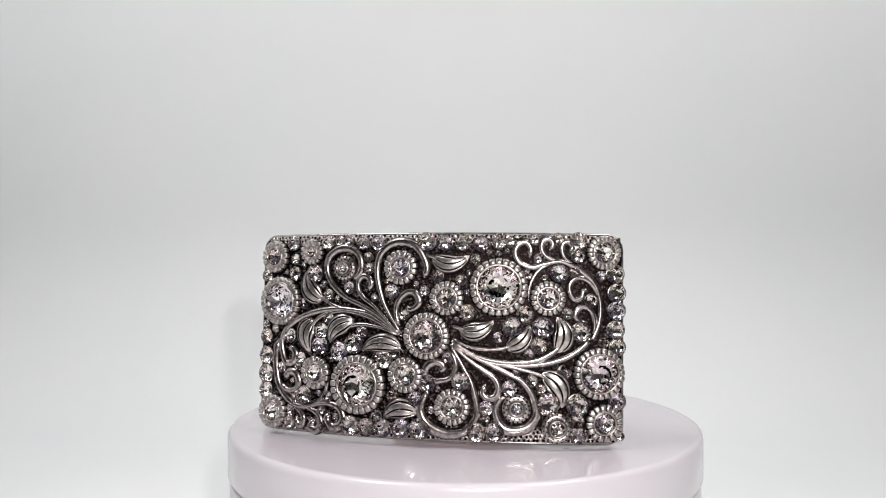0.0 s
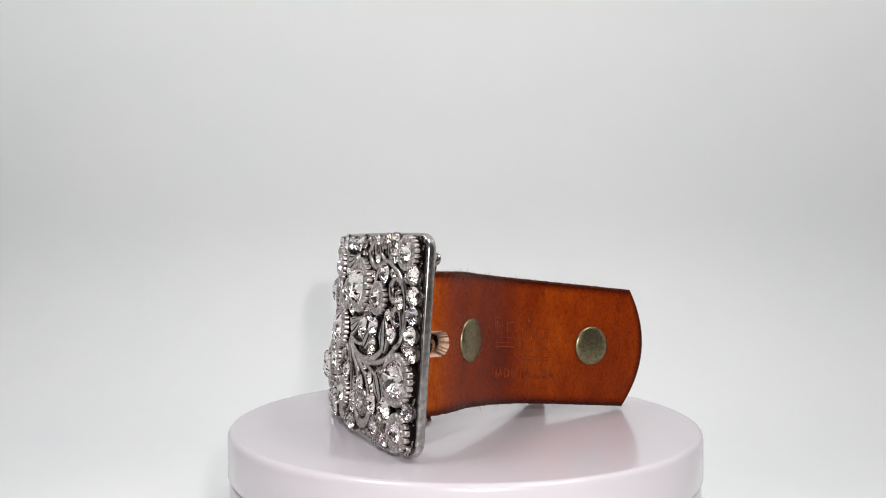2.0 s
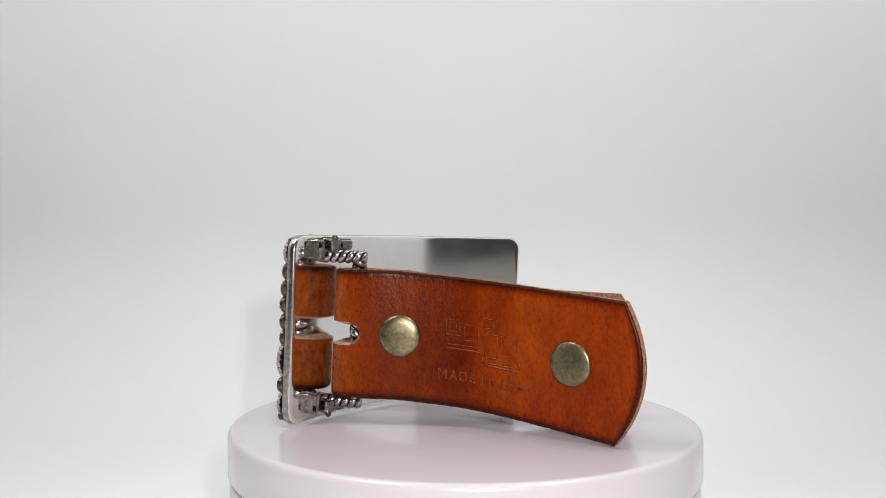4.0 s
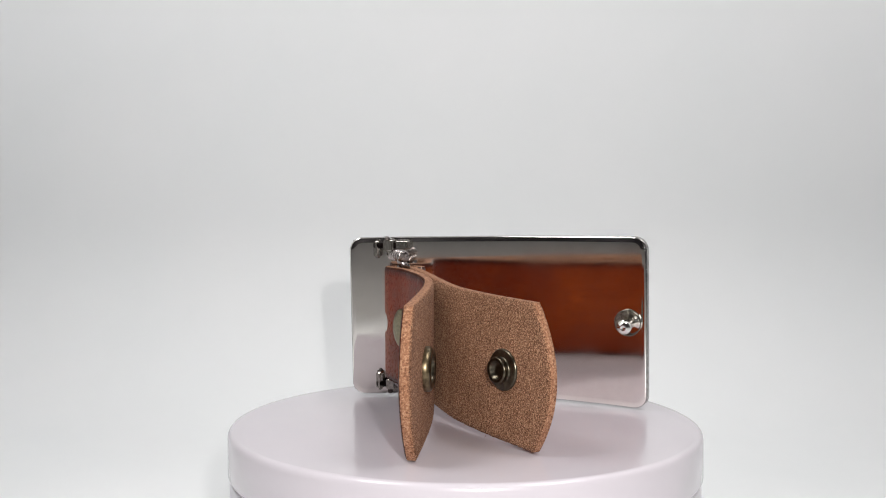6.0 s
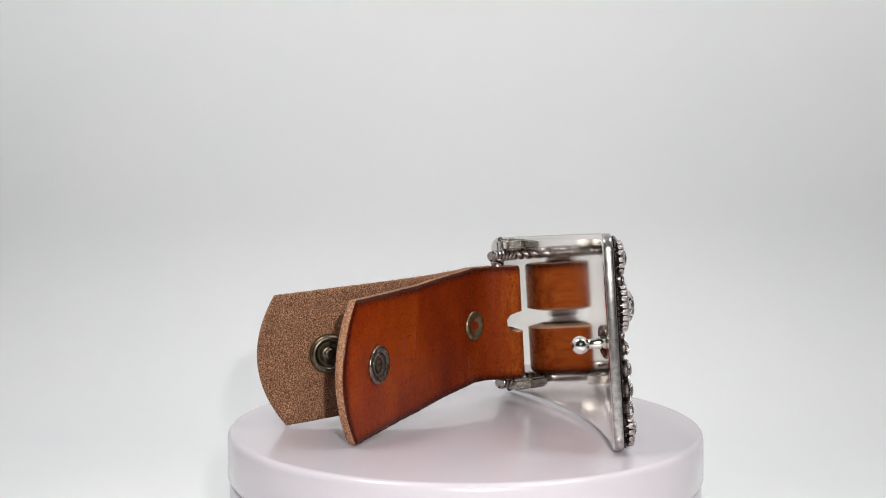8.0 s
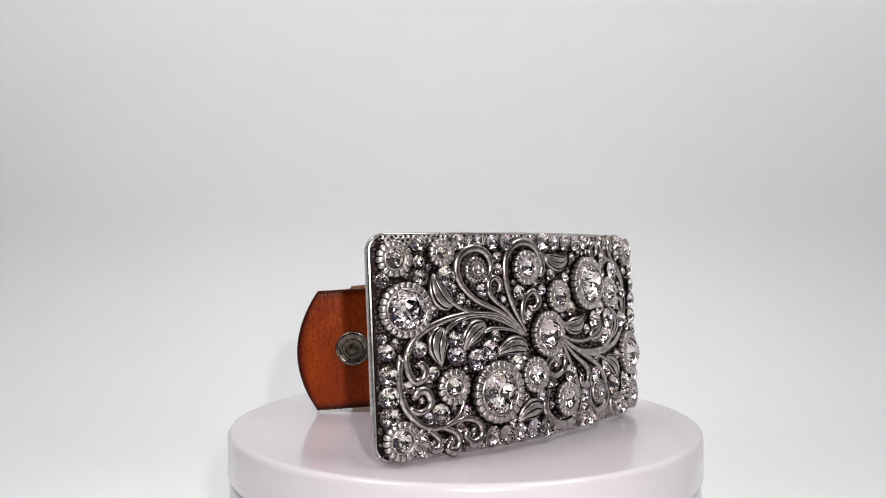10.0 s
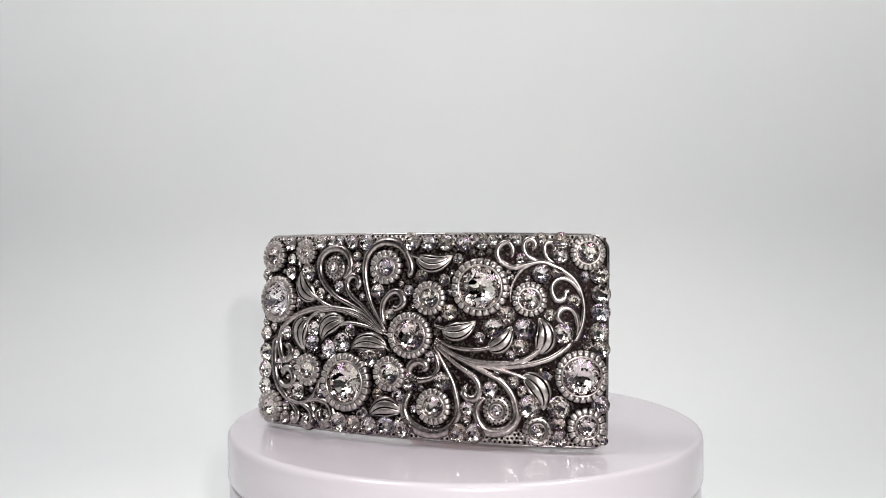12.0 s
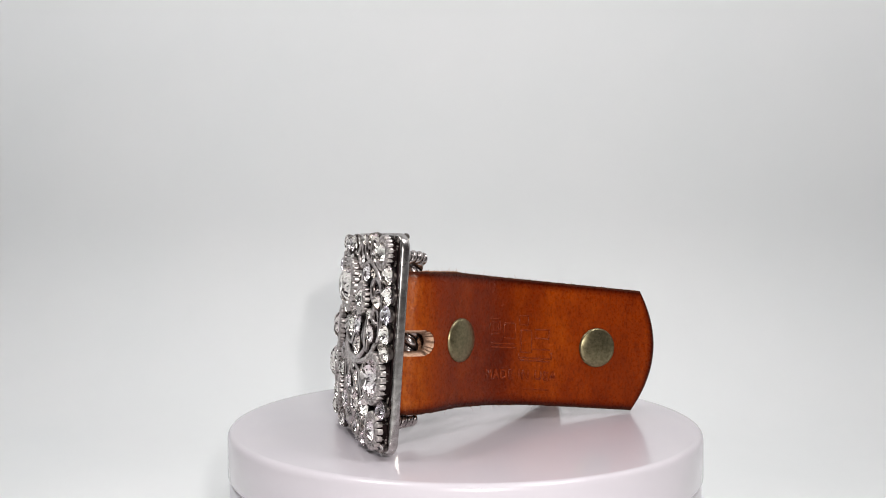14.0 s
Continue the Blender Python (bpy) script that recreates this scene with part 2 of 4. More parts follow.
def bowed_slab(name, rings, mat, edge=None):
    """A solid from rounded outlines [(inset, w)...], front cap first, each cap filled in strips across u."""
    vs, fs = [], []
    base = outline(HALF, 0, TALL, 4.5)
    n = len(base)
    for inset, w in rings:
        vs += [on_plate(u + SHIFT, v, w) for u, v in outline(HALF - inset, inset, TALL - inset, max(4.5 - inset, 0.6))]
    for j in range(len(rings) - 1):
        for k in range(n):
            a, b = j * n + k, j * n + (k + 1) % n
            fs.append((a, a + n, b + n, b))
    for ring, flip in ((0, False), (len(rings) - 1, True)):
        off = ring * n
        # right corner stack, left corner stack, and the strips between the long sides
        right = [off + i for i in range(0, 18)]
        left = [off + i for i in range(57, 75)]
        caps = [right, left]
        upper = [off + 17] + [off + 18 + i for i in range(39)] + [off + 57]
        lower = [off + 0] + [off + n - 1 - i for i in range(39)] + [off + 74]
        strips = [(upper[i], upper[i + 1], lower[i + 1], lower[i]) for i in range(40)]
        for f in caps + strips:
            fs.append(tuple(f) if not flip else tuple(reversed(f)))
    if edge is None:
        return obj(name, vs, fs, mat)
    slots = [1 if i < 5 * n else 0 for i in range((len(rings) - 1) * n)]
    slots += [1] * 42 + [0] * 42
    return obj(name, vs, fs, None, True, slots, [mat, edge])


part(bowed_slab("plate", [(1.5, 0.0), (0.5, 0.0), (0.15, -0.15), (0.0, -0.5), (0.0, -2.1), (0.2, -2.5), (0.7, -2.7), (2.0, -2.7)], STEEL, RIM), buckle, PLATE, "polished curved steel back plate")
part(bowed_slab("field", [(1.1, 0.35), (0.8, 0.28), (0.72, -0.1), (1.6, -0.2)], OXIDE), buckle, PLATE, "dark oxidised silver ground")


def border(v0, v1, u0, u1, seed):
    """A strip of silver punched all over with small round pits."""
    rng = np.random.default_rng(seed)
    step = 1.28
    pits = []
    for row in range(int((v1 - v0) / 1.05) + 1):
        for k in range(int((u1 - u0) / step) + 1):
            pits.append((u0 + (k + 0.5 * (row % 2)) * step + rng.uniform(-0.24, 0.24), v0 + 0.45 + row * 1.05 + rng.uniform(-0.2, 0.2), rng.uniform(0.40, 0.60)))
    pits = np.array(pits)
    nu, nv = int((u1 - u0) / 0.17), int((v1 - v0) / 0.17)
    vs, fs, slots = [], [], []
    for i in range(nu + 1):
        u = u0 + (u1 - u0) * i / nu
        near = pits[np.abs(pits[:, 0] - u) < 1.4]
        for j in range(nv + 1):
            v = v0 + (v1 - v0) * j / nv
            gap = float(np.min(np.hypot(near[:, 0] - u, near[:, 1] - v) / near[:, 2])) if len(near) else 2.0
            dip = max(0.0, min(1.0, 1.25 - gap))
            end = j in (0, nv)
            vs.append(on_plate(u, v, 0.1 if end else 0.85 - 0.62 * dip + 0.1 * max(0, 1 - abs(gap - 1.25) * 3)))
    for i in range(nu):
        for j in range(nv):
            a = i * (nv + 1) + j
            q = (a, a + nv + 1, a + nv + 2, a + 1)
            fs.append(q)
            u, v = u0 + (u1 - u0) * (i + 0.5) / nu, v0 + (v1 - v0) * (j + 0.5) / nv
            near = pits[np.abs(pits[:, 0] - u) < 1.4]
            gap = float(np.min(np.hypot(near[:, 0] - u, near[:, 1] - v) / near[:, 2])) if len(near) else 2.0
            slots.append(1 if gap < 0.72 else 0)
    part(obj("hammered_border", vs, fs, None, True, slots, [RUBBED, OXIDE]), buckle, PLATE, "pitted silver border strip")


border(0.8, 4.6, -50, 49.5, 3)
border(53.2, 56.1, -50, 49.5, 4)


# ---- cut crystals ----
crystal_meshes = {}


def crystal_mesh(r, depth):
    """A round cut stone: flat table, star and kite facets, mirror-backed pavilion with slightly uneven facets."""
    key = (round(r, 1), round(depth, 1))
    if key in crystal_meshes:
        return crystal_meshes[key]
    r, depth = key
    rng = random.Random(int(r * 100))
    n = 8 if r < 4.6 else 10
    vs, fs, slots = [], [], []

    def ring(rr, z, off, jit=0.0):
        for k in range(n):
            a = 2 * math.pi * (k + off + rng.uniform(-jit, jit)) / n
            q = rr * (1 + rng.uniform(-jit, jit))
            vs.append((q * math.cos(a), q * math.sin(a), z * (1 + rng.uniform(-jit, jit))))

    ring(0.52 * r, 0.42 * r, 0)
    ring(0.80 * r, 0.27 * r, 0.5, 0.03)
    ring(r, 0.03 * r, 0)
    ring(r, 0.03 * r, 0.5)
    lo = len(vs)
    for k in range(2 * n):
        vs.append((r * math.cos(math.pi * k / n), r * math.sin(math.pi * k / n), -0.03 * r))
    p = len(vs)
    ring(0.62 * r, -depth * 0.5, 0.5, 0.05)
    ring(0.28 * r, -depth * 0.8, 0, 0.07)
    tip = len(vs)
    vs.append((0.04 * r, -0.03 * r, -depth))
    fs.append(tuple(range(n)))
    for k in range(n):
        k1 = (k + 1) % n
        a, b, mid, g0, g1, h = k, k1, n + k, 2 * n + k, 2 * n + k1, 3 * n + k
        fs += [(a, mid, b), (a, g0, mid), (mid, g1, b), (g0, h, mid), (h, g1, mid)]
        fs += [(g0, lo + 2 * k, lo + 2 * k + 1, h), (h, lo + 2 * k + 1, lo + (2 * k + 2) % (2 * n), g1)]
    slots += [0] * len(fs)
    back = []
    for k in range(n):
        k1 = (k + 1) % n
        a, m, b = lo + 2 * k, lo + 2 * k + 1, lo + (2 * k + 2) % (2 * n)
        back += [(a, p + k, m), (m, p + k, b), (b, p + k, p + k1), (p + k, p + n + k1, p + k1), (p + k, p + n + k, p + n + k1), (p + n + k, tip, p + n + k1)]
    fs += back
    slots += [1] * len(back)
    me = bpy.data.meshes.new("crystal")
    me.from_pydata([(x * 0.001, y * 0.001, z * 0.001) for x, y, z in vs], [], fs)
    me.materials.append(CRYSTAL)
    me.materials.append(FOIL)
    me.polygons.foreach_set("material_index", slots)
    bm = bmesh.new()
    bm.from_mesh(me)
    bmesh.ops.recalc_face_normals(bm, faces=bm.faces[:])
    bm.to_mesh(me)
    bm.free()
    crystal_meshes[key] = me
    return me


CUP = {}
TAKEN = []   # discs of the plate already covered: u, v, radius


def crystals(rows):
    """Loose stones pressed into the ground, each in a thin silver cup: u, v, radius."""
    for u, v, r in rows:
        u = max(-51.7 + 0.9 * r, min(51.4 - 0.9 * r, u))
        v = max(r + 0.9, min(56.4 - 0.9 * r, v))
        tip = Euler((random.uniform(-0.16, 0.16), random.uniform(-0.16, 0.16), random.uniform(0, 3))).to_matrix().to_4x4()
        r *= 1.16
        TAKEN.append((u, v, r))
        h = 0.62 + 0.52 * r
        part(new("crystal", crystal_mesh(r, 0.62 * r)), buckle, seat_at(u, v, h) @ tip)
        key = round(r, 1)
        if key not in CUP:
            vs, fs = lathe([(r * 0.8, 0.0), (r * 0.97, h * 0.5), (r * 1.0, h * 0.8), (r * 0.94, h * 0.82)], 20, cap=False)
            me = bpy.data.meshes.new("crystal_cup")
            me.from_pydata(vs, [], fs)
            me.materials.append(GRAIN)
            CUP[key] = me
        part(new("crystal_cup", CUP[key]), buckle, seat_at(u, v, 0.2))


def rosette(u, v, r, g, dotted):
    """A beaded flower setting of radius r with a crystal of radius g."""
    h = 1.9 + 0.19 * r
    TAKEN.append((u, v, r))
    ring = r - g
    m = seat_at(u, v, 0.3, random.uniform(0, 1))
    vs, fs = lathe([(r, 0), (r * 1.0, h * 0.35), (r * 0.97, h * (0.5 if not dotted else 0.61)), (g + 0.62 * ring, h * (0.62 if not dotted else 0.672)), (g + 0.3 * ring, h * 0.72), (g + 0.25 * ring, h * 0.5), (g * 1.02, h * 0.3), (g * 0.98, 0.05)], 56, cap=False)
    # dotted rings get the lighter silver in place of light from the front
    setting = part(obj("rosette", vs, fs, OXIDE if not dotted else RUBBED), buckle, m, "dark silver flower-shaped setting")
    # petals, or two rows of punched dots, round the ring
    vs, fs, slots = [], [], []
    if dotted:
        for share, count, turn in ((0.84, 18, 0.0), (0.5, 14, 0.5)):
            rho = g + share * ring
            top = h * (0.62 + 0.10 * (0.97 - share) / 0.67) + 0.05
            for k in range(count):
                a = 2 * math.pi * (k + turn) / count
                off = len(vs)
                for s, z in ((1.0, -0.25), (0.9, 0.0)):
                    vs += [((rho * math.cos(a) + 0.12 * ring * s * math.cos(q)) * 0.001, (rho * math.sin(a) + 0.12 * ring * s * math.sin(q)) * 0.001, (top + z) * 0.001) for q in [math.pi * w / 4 for w in range(8)]]
                fs += [(off + w, off + (w + 1) % 8, off + 8 + (w + 1) % 8, off + 8 + w) for w in range(8)]
                fs.append(tuple(off + 8 + w for w in range(8)))
    mid = g + (0.60 if not dotted else 0.66) * ring
    n = min(24, max(15, round(2 * math.pi * mid / (0.68 * ring)))) if not dotted else 0
    for k in range(n):
        a = 2 * math.pi * k / n
        wt = math.pi * mid / n * (0.93 if not dotted else 0.5)
        wr = ring * (0.40 if not dotted else 0.15)
        off = len(vs)
        for j, (s, z) in enumerate(((1.0, 0.30), (0.99, 0.80), (0.9, 0.90), (0.55, 0.93))):
            for q in range(10):
                b = 2 * math.pi * q / 10
                cb, sb = math.cos(b), math.sin(b)
                cb, sb = math.copysign(abs(cb) ** 0.5, cb), math.copysign(abs(sb) ** 0.5, sb)
                rr = mid + wr * s * cb + (0 if not dotted else (0.2 * ring if k % 2 else -0.1 * ring))
                tt = wt * s * sb * (1 + 0.12 * cb)
                zz = h * (z + (0.02 if not dotted else -0.10)) - 0.12 * h * max(0, cb) * s
                vs.append(((rr * math.cos(a) - tt * math.sin(a)) * 0.001, (rr * math.sin(a) + tt * math.cos(a)) * 0.001, zz * 0.001))
        for j in range(3):
            for q in range(10):
                i0, i1 = off + j * 10 + q, off + j * 10 + (q + 1) % 10
                fs.append((i0, i1, i1 + 10, i0 + 10))
                # petal sides in dark oxide also stand in for shade in the gaps
                slots.append(1 if j == 0 and q not in (8, 9, 0, 1) else 0)
        fs.append(tuple(off + 30 + q for q in range(10)))
        slots.append(0)
    petal_mats = [RUBBED, OXIDE] if not dotted else [OXIDE]
    part(obj("petal_ring", vs, fs, None, True, slots if not dotted else None, petal_mats), setting, Matrix.Identity(4), "ring of rounded silver petals" if not dotted else "ring of dark punched dots")
    b = 0.12 * ring + (0.12 if not dotted else -0.02)
    vs, fs = lathe([(g + b * 1.6, h * 0.5), (g + b * 1.5, h * 0.84), (g + b, h * 0.98), (g + b * 0.2, h * 0.94), (g - b * 0.2, h * 0.86), (g * 0.99, h * 0.4)], 40, cap=False)
    part(obj("bezel", vs, fs, RUBBED), setting, Matrix.Identity(4), "thin bright silver bezel")
    part(new("crystal", crystal_mesh(g, min(0.72 * g, h * 0.86 - 0.1))), setting, Matrix.Translation((0, 0, h * 0.86 * 0.001)), "round cut clear crystal")


def ridge(name, path, widths, height, ribs=0):
    """A raised moulding along a path of (u, v), round in section; ribs: dark grooves that part it lengthwise."""
    vs, fs, slots = [], [], []
    n = len(path)
    sec = 19 if not ribs else 8 * ribs + 5
    for i, p in enumerate(path):
        t = (path[min(i + 1, n - 1)] - path[max(i - 1, 0)]).normalized()
        side = Vector((-t.y, t.x))
        for k in range(sec):
            a = math.pi * k / (sec - 1)
            w = widths[i]
            c, s = math.cos(a), math.sin(a)
            if ribs:
                c = 1 - 2 * k / (sec - 1)
                s = (1 - abs(c) ** 3) ** 0.5
            lift = height[i] * s ** 0.8
            if ribs and k % 8 == 6 and 3 < k < sec - 3:
                lift *= 0.62
            q = p + side * (w * c)
            vs.append(on_plate(max(-52, min(51, q.x)), q.y, 0.25 + lift))
    for i in range(n - 1):
        for k in range(sec - 1):
            a = i * sec + k
            fs.append((a, a + 1, a + sec + 1, a + sec))
            # flanks take darker tarnish, which also stands in for their shade
            dark = (k % 8 in (5, 6) and 3 < k < sec - 4 and 1 < i < n - 3) or k in (0, sec - 2) if ribs else k in (0, 1, sec - 3, sec - 2)
            worn = k in (1, 2, sec - 4, sec - 3) if ribs else k in (2, 3, sec - 5, sec - 4)
            slots.append(1 if dark else 2 if worn else 0)
    fs += [tuple(range(sec)), tuple(reversed(range((n - 1) * sec, n * sec)))]
    slots += [0, 0]
    return obj(name, vs, fs, None, True, slots, [RUBBED if ribs else SILVER, OXIDE, GRAIN])


def scroll(points, w0, w1, w2):
    """A scrolling tendril: half-widths at the curled tip, along the curl and at the root."""
    path = catmull(points, 6)
    n = len(path) - 1
    widths, tall = [], []
    for i in range(n + 1):
        t = i / n
        w = w0 + (w1 - w0) * min(1, t / 0.3) if t < 0.3 else w1 + (w2 - w1) * ((t - 0.3) / 0.7)
        edge = min(1, math.sqrt(max(0.02, min(i + 0.3, n - i + 0.3) / 2.5)))
        widths.append(1.9 * w * edge)
        tall.append((0.9 + 1.2 * w) * edge)
    TAKEN.extend((p.x, p.y, w) for p, w in zip(path, widths))
    part(ridge("scroll", path, widths, tall), buckle, PLATE)


def leaf(base, bend, tip, width):
    """A curling acanthus leaf with ribs, from its root over its bend to its tip."""
    a, b, c = Vector(base), Vector(bend), Vector(tip)
    path = [(1 - t) ** 2 * a + 2 * t * (1 - t) * b + t * t * c for t in [k / 20 for k in range(21)]]
    widths = [max(0.12, 1.02 * width * math.sin(math.pi * (k / 20) ** 0.8) ** 0.7) for k in range(21)]
    tall = [0.7 + 1.6 * math.sin(math.pi * k / 20) ** 0.7 for k in range(21)]
    TAKEN.extend((p.x, p.y, w) for p, w in zip(path, widths))
    part(ridge("leaf", path, widths, tall, 3), buckle, PLATE)


def filler_crystals():
    """Small stones that fill the larger gaps between the ornaments."""
    rng = random.Random(23)
    for size, tries in ((1.5, 1500), (1.1, 2500), (0.8, 2500)):
        for _ in range(tries):
            u, v = rng.uniform(-49.5, 49.5), rng.uniform(2.5, 54.5)
            if all((u - a) ** 2 + (v - b) ** 2 > (size * 1.0 + r) ** 2 for a, b, r in TAKEN):
                crystals([(u, v, round(size / 1.16, 1))])


def granules():
    """Fine beading over the dark ground."""
    rng = random.Random(11)
    vs, fs = [], []
    for _ in range(9500):
        u, v, r = rng.uniform(-52.0, 50.6), rng.uniform(1.3, 55.6), rng.uniform(0.2, 0.46)
        o = len(vs)
        for z, s in ((0.0, 1.0), (0.6, 0.85), (0.95, 0.4)):
            vs += [on_plate(u + r * s * math.cos(k * math.pi / 3), v + r * s * math.sin(k * math.pi / 3), 0.33 + 1.15 * r * z) for k in range(6)]
        for j in (0, 6):
            fs += [(o + j + k, o + j + (k + 1) % 6, o + j + 6 + (k + 1) % 6, o + j + 6 + k) for k in range(6)]
        fs.append(tuple(o + 12 + k for k in range(6)))
    tagged(part(obj("granulation", vs, fs, GRAIN), buckle, PLATE, "fine dark silver beading"), kind="stuff")


granules()
# ---- ornament: rosettes, tendrils, leaves and loose stones ----
rosette(-47.2, 50.2, 4.7, 2.5, False)
rosette(-34.8, 51.4, 3.7, 1.6, False)
rosette(-44.9, 37.4, 7.0, 5.0, False)
rosette(-24.7, 46.8, 3.5, 1.3, True)
rosette(-7.9, 47.0, 4.8, 2.5, False)
rosette(4.9, 38.7, 4.7, 2.6, False)
rosette(18.8, 41.9, 7.8, 5.6, False)
rosette(31.6, 39.0, 4.7, 2.7, False)
rosette(46.0, 51.5, 4.6, 2.8, False)
rosette(44.7, 19.2, 6.9, 4.9, False)
rosette(46.1, 6.2, 5.0, 2.7, False)
rosette(34.1, 4.6, 4.0, 1.9, True)
rosette(23.6, 9.6, 3.8, 1.5, True)
rosette(6.7, 9.7, 4.9, 2.8, False)
rosette(-6.2, 17.8, 4.9, 2.8, False)
rosette(-19.6, 14.7, 8.2, 5.6, False)
rosette(-32.9, 17.3, 4.7, 2.4, False)
rosette(-47.0, 5.5, 4.9, 2.7, False)
rosette(-0.4, 28.5, 6.4, 4.3, False)
scroll([(-22.2, 43.4), (-20.3, 45.3), (-19.6, 47.9), (-20.7, 50.8), (-23.5, 52.4), (-27.0, 52.1), (-29.6, 50.1), (-30.4, 46.9), (-29.4, 43.7), (-27.3, 41.0), (-23.9, 38.4), (-19.3, 36.4), (-15.4, 34.4), (-12.1, 31.9), (-9.3, 29.3), (-7.7, 28.4)], 0.47, 0.74, 0.26)
scroll([(-1.6, 44.3), (-0.7, 46.8), (-1.7, 49.9), (-3.8, 52.8), (-7.5, 54.1), (-11.3, 53.3), (-14.0, 50.7), (-14.9, 47.3), (-14.7, 43.7), (-13.8, 40.1), (-12.7, 37.0), (-11.0, 33.9), (-9.4, 31.4), (-7.7, 28.9)], 0.62, 0.78, 0.26)
scroll([(-17.4, 40.6), (-16.6, 42.7), (-17.5, 44.2), (-19.1, 44.6), (-20.5, 43.2), (-20.4, 40.8), (-18.8, 38.5), (-15.9, 36.4), (-13.2, 33.9), (-10.4, 30.9), (-8.0, 28.6)], 0.47, 0.57, 0.26)
scroll([(-6.2, 36.6), (-5.2, 35.5), (-3.3, 36.6), (-2.8, 38.4), (-4.2, 40.2), (-6.3, 40.2), (-8.4, 38.3), (-9.2, 36.0), (-9.1, 33.4), (-8.3, 31.2)], 0.46, 0.67, 0.46)
scroll([(-33.5, 39.7), (-29.0, 36.8), (-25.5, 35.5), (-20.9, 34.9), (-16.5, 33.9), (-12.1, 31.1), (-7.7, 28.4)], 0.37, 0.42, 0.26)
scroll([(-45.1, 25.2), (-43.6, 28.8), (-39.8, 32.1), (-34.3, 34.3), (-28.4, 35.3), (-23.2, 35.2), (-17.6, 34.4), (-13.7, 32.3), (-10.4, 30.1), (-7.5, 28.1)], 0.64, 0.59, 0.27)
scroll([(-46.4, 26.3), (-47.0, 21.9), (-46.8, 17.6), (-45.7, 13.3), (-43.1, 9.8), (-39.9, 7.8), (-36.2, 7.6), (-32.9, 8.6), (-30.6, 11.0), (-29.5, 14.2), (-29.3, 17.4)], 0.66, 0.66, 0.33)
scroll([(-35.4, 28.7), (-33.4, 32.0), (-30.1, 33.9), (-24.3, 34.8), (-18.7, 33.7), (-14.2, 31.8), (-7.7, 28.2)], 0.37, 0.48, 0.27)
scroll([(-23.1, 30.1), (-20.9, 31.0), (-17.5, 31.0), (-13.1, 30.2), (-8.5, 28.3)], 0.37, 0.47, 0.26)
scroll([(-13.1, 27.2), (-9.8, 26.3), (-6.9, 24.0)], 0.36, 0.41, 0.26)
scroll([(-42.4, 23.2), (-41.2, 23.8), (-40.1, 22.2), (-40.8, 20.0), (-43.0, 19.5), (-44.3, 21.5), (-45.0, 24.7), (-44.8, 27.1)], 0.55, 0.72, 0.50)
scroll([(-43.4, 15.0), (-42.3, 16.9), (-40.1, 16.9), (-38.8, 14.5), (-39.7, 12.4), (-42.5, 11.8), (-45.1, 13.5)], 0.67, 0.72, 0.50)
scroll([(-39.0, 4.2), (-39.1, 2.6), (-37.6, 2.3), (-37.0, 4.4), (-38.6, 6.3), (-40.8, 7.5)], 0.50, 0.66, 0.39)
scroll([(-33.4, 4.1), (-34.7, 2.0), (-32.7, 1.2), (-31.3, 3.2), (-32.2, 5.5), (-35.0, 7.1), (-37.4, 7.5)], 0.60, 0.77, 0.38)
scroll([(-29.1, 6.4), (-29.3, 4.1), (-27.5, 2.4), (-25.2, 3.1), (-24.4, 5.2), (-25.6, 7.7), (-28.5, 8.8), (-31.4, 8.6), (-35.6, 7.6)], 0.59, 0.86, 0.38)
scroll([(0.0, 13.4), (-1.5, 11.0), (-2.0, 8.3), (-0.7, 5.3), (2.5, 3.2), (6.0, 2.5), (9.6, 3.2), (12.3, 5.7), (13.3, 8.7), (12.8, 12.2), (11.7, 16.2), (9.9, 19.6), (7.9, 23.1), (5.7, 26.3)], 0.51, 0.93, 0.26)
scroll([(21.1, 12.9), (19.2, 11.8), (18.1, 9.3), (18.8, 6.3), (20.5, 4.3), (23.0, 3.8), (26.4, 4.7), (28.7, 7.5), (28.6, 10.4), (27.4, 13.9), (24.9, 16.9), (21.4, 18.8), (17.5, 20.8), (13.4, 22.7), (9.9, 24.6), (6.2, 26.7)], 0.41, 0.87, 0.26)
scroll([(15.5, 16.0), (14.8, 13.7), (16.0, 12.2), (18.0, 12.5), (18.9, 14.8), (18.0, 17.3), (15.5, 19.2), (12.4, 21.2), (9.4, 23.6), (6.1, 26.5)], 0.46, 0.72, 0.26)
scroll([(2.8, 19.0), (4.1, 19.8), (3.6, 21.1), (1.5, 21.5), (-0.5, 20.1), (-0.8, 18.1), (0.8, 16.6), (3.4, 16.5), (6.2, 17.5), (7.5, 20.1), (7.1, 22.6), (5.9, 24.6)], 0.51, 0.77, 0.36)
scroll([(35.8, 28.2), (34.3, 25.9), (31.8, 23.9), (28.4, 22.4), (23.4, 21.8), (18.5, 22.0), (13.9, 23.0), (9.9, 24.9), (6.2, 27.5)], 0.36, 0.61, 0.26)
scroll([(43.0, 28.7), (40.2, 25.7), (36.3, 23.2), (31.3, 21.7), (26.4, 21.1), (21.4, 21.1), (16.4, 21.7), (10.9, 23.9), (6.1, 27.2)], 0.56, 0.56, 0.26)
scroll([(26.8, 50.1), (27.1, 52.3), (25.8, 54.1), (23.8, 53.3), (23.0, 51.0), (24.3, 48.5), (27.3, 47.3), (30.3, 48.1), (34.3, 48.9), (37.3, 48.1), (40.8, 46.2), (43.3, 43.7), (44.7, 40.6), (45.3, 37.1), (45.0, 33.0), (43.8, 29.5), (42.8, 28.0)], 0.46, 0.56, 0.44)
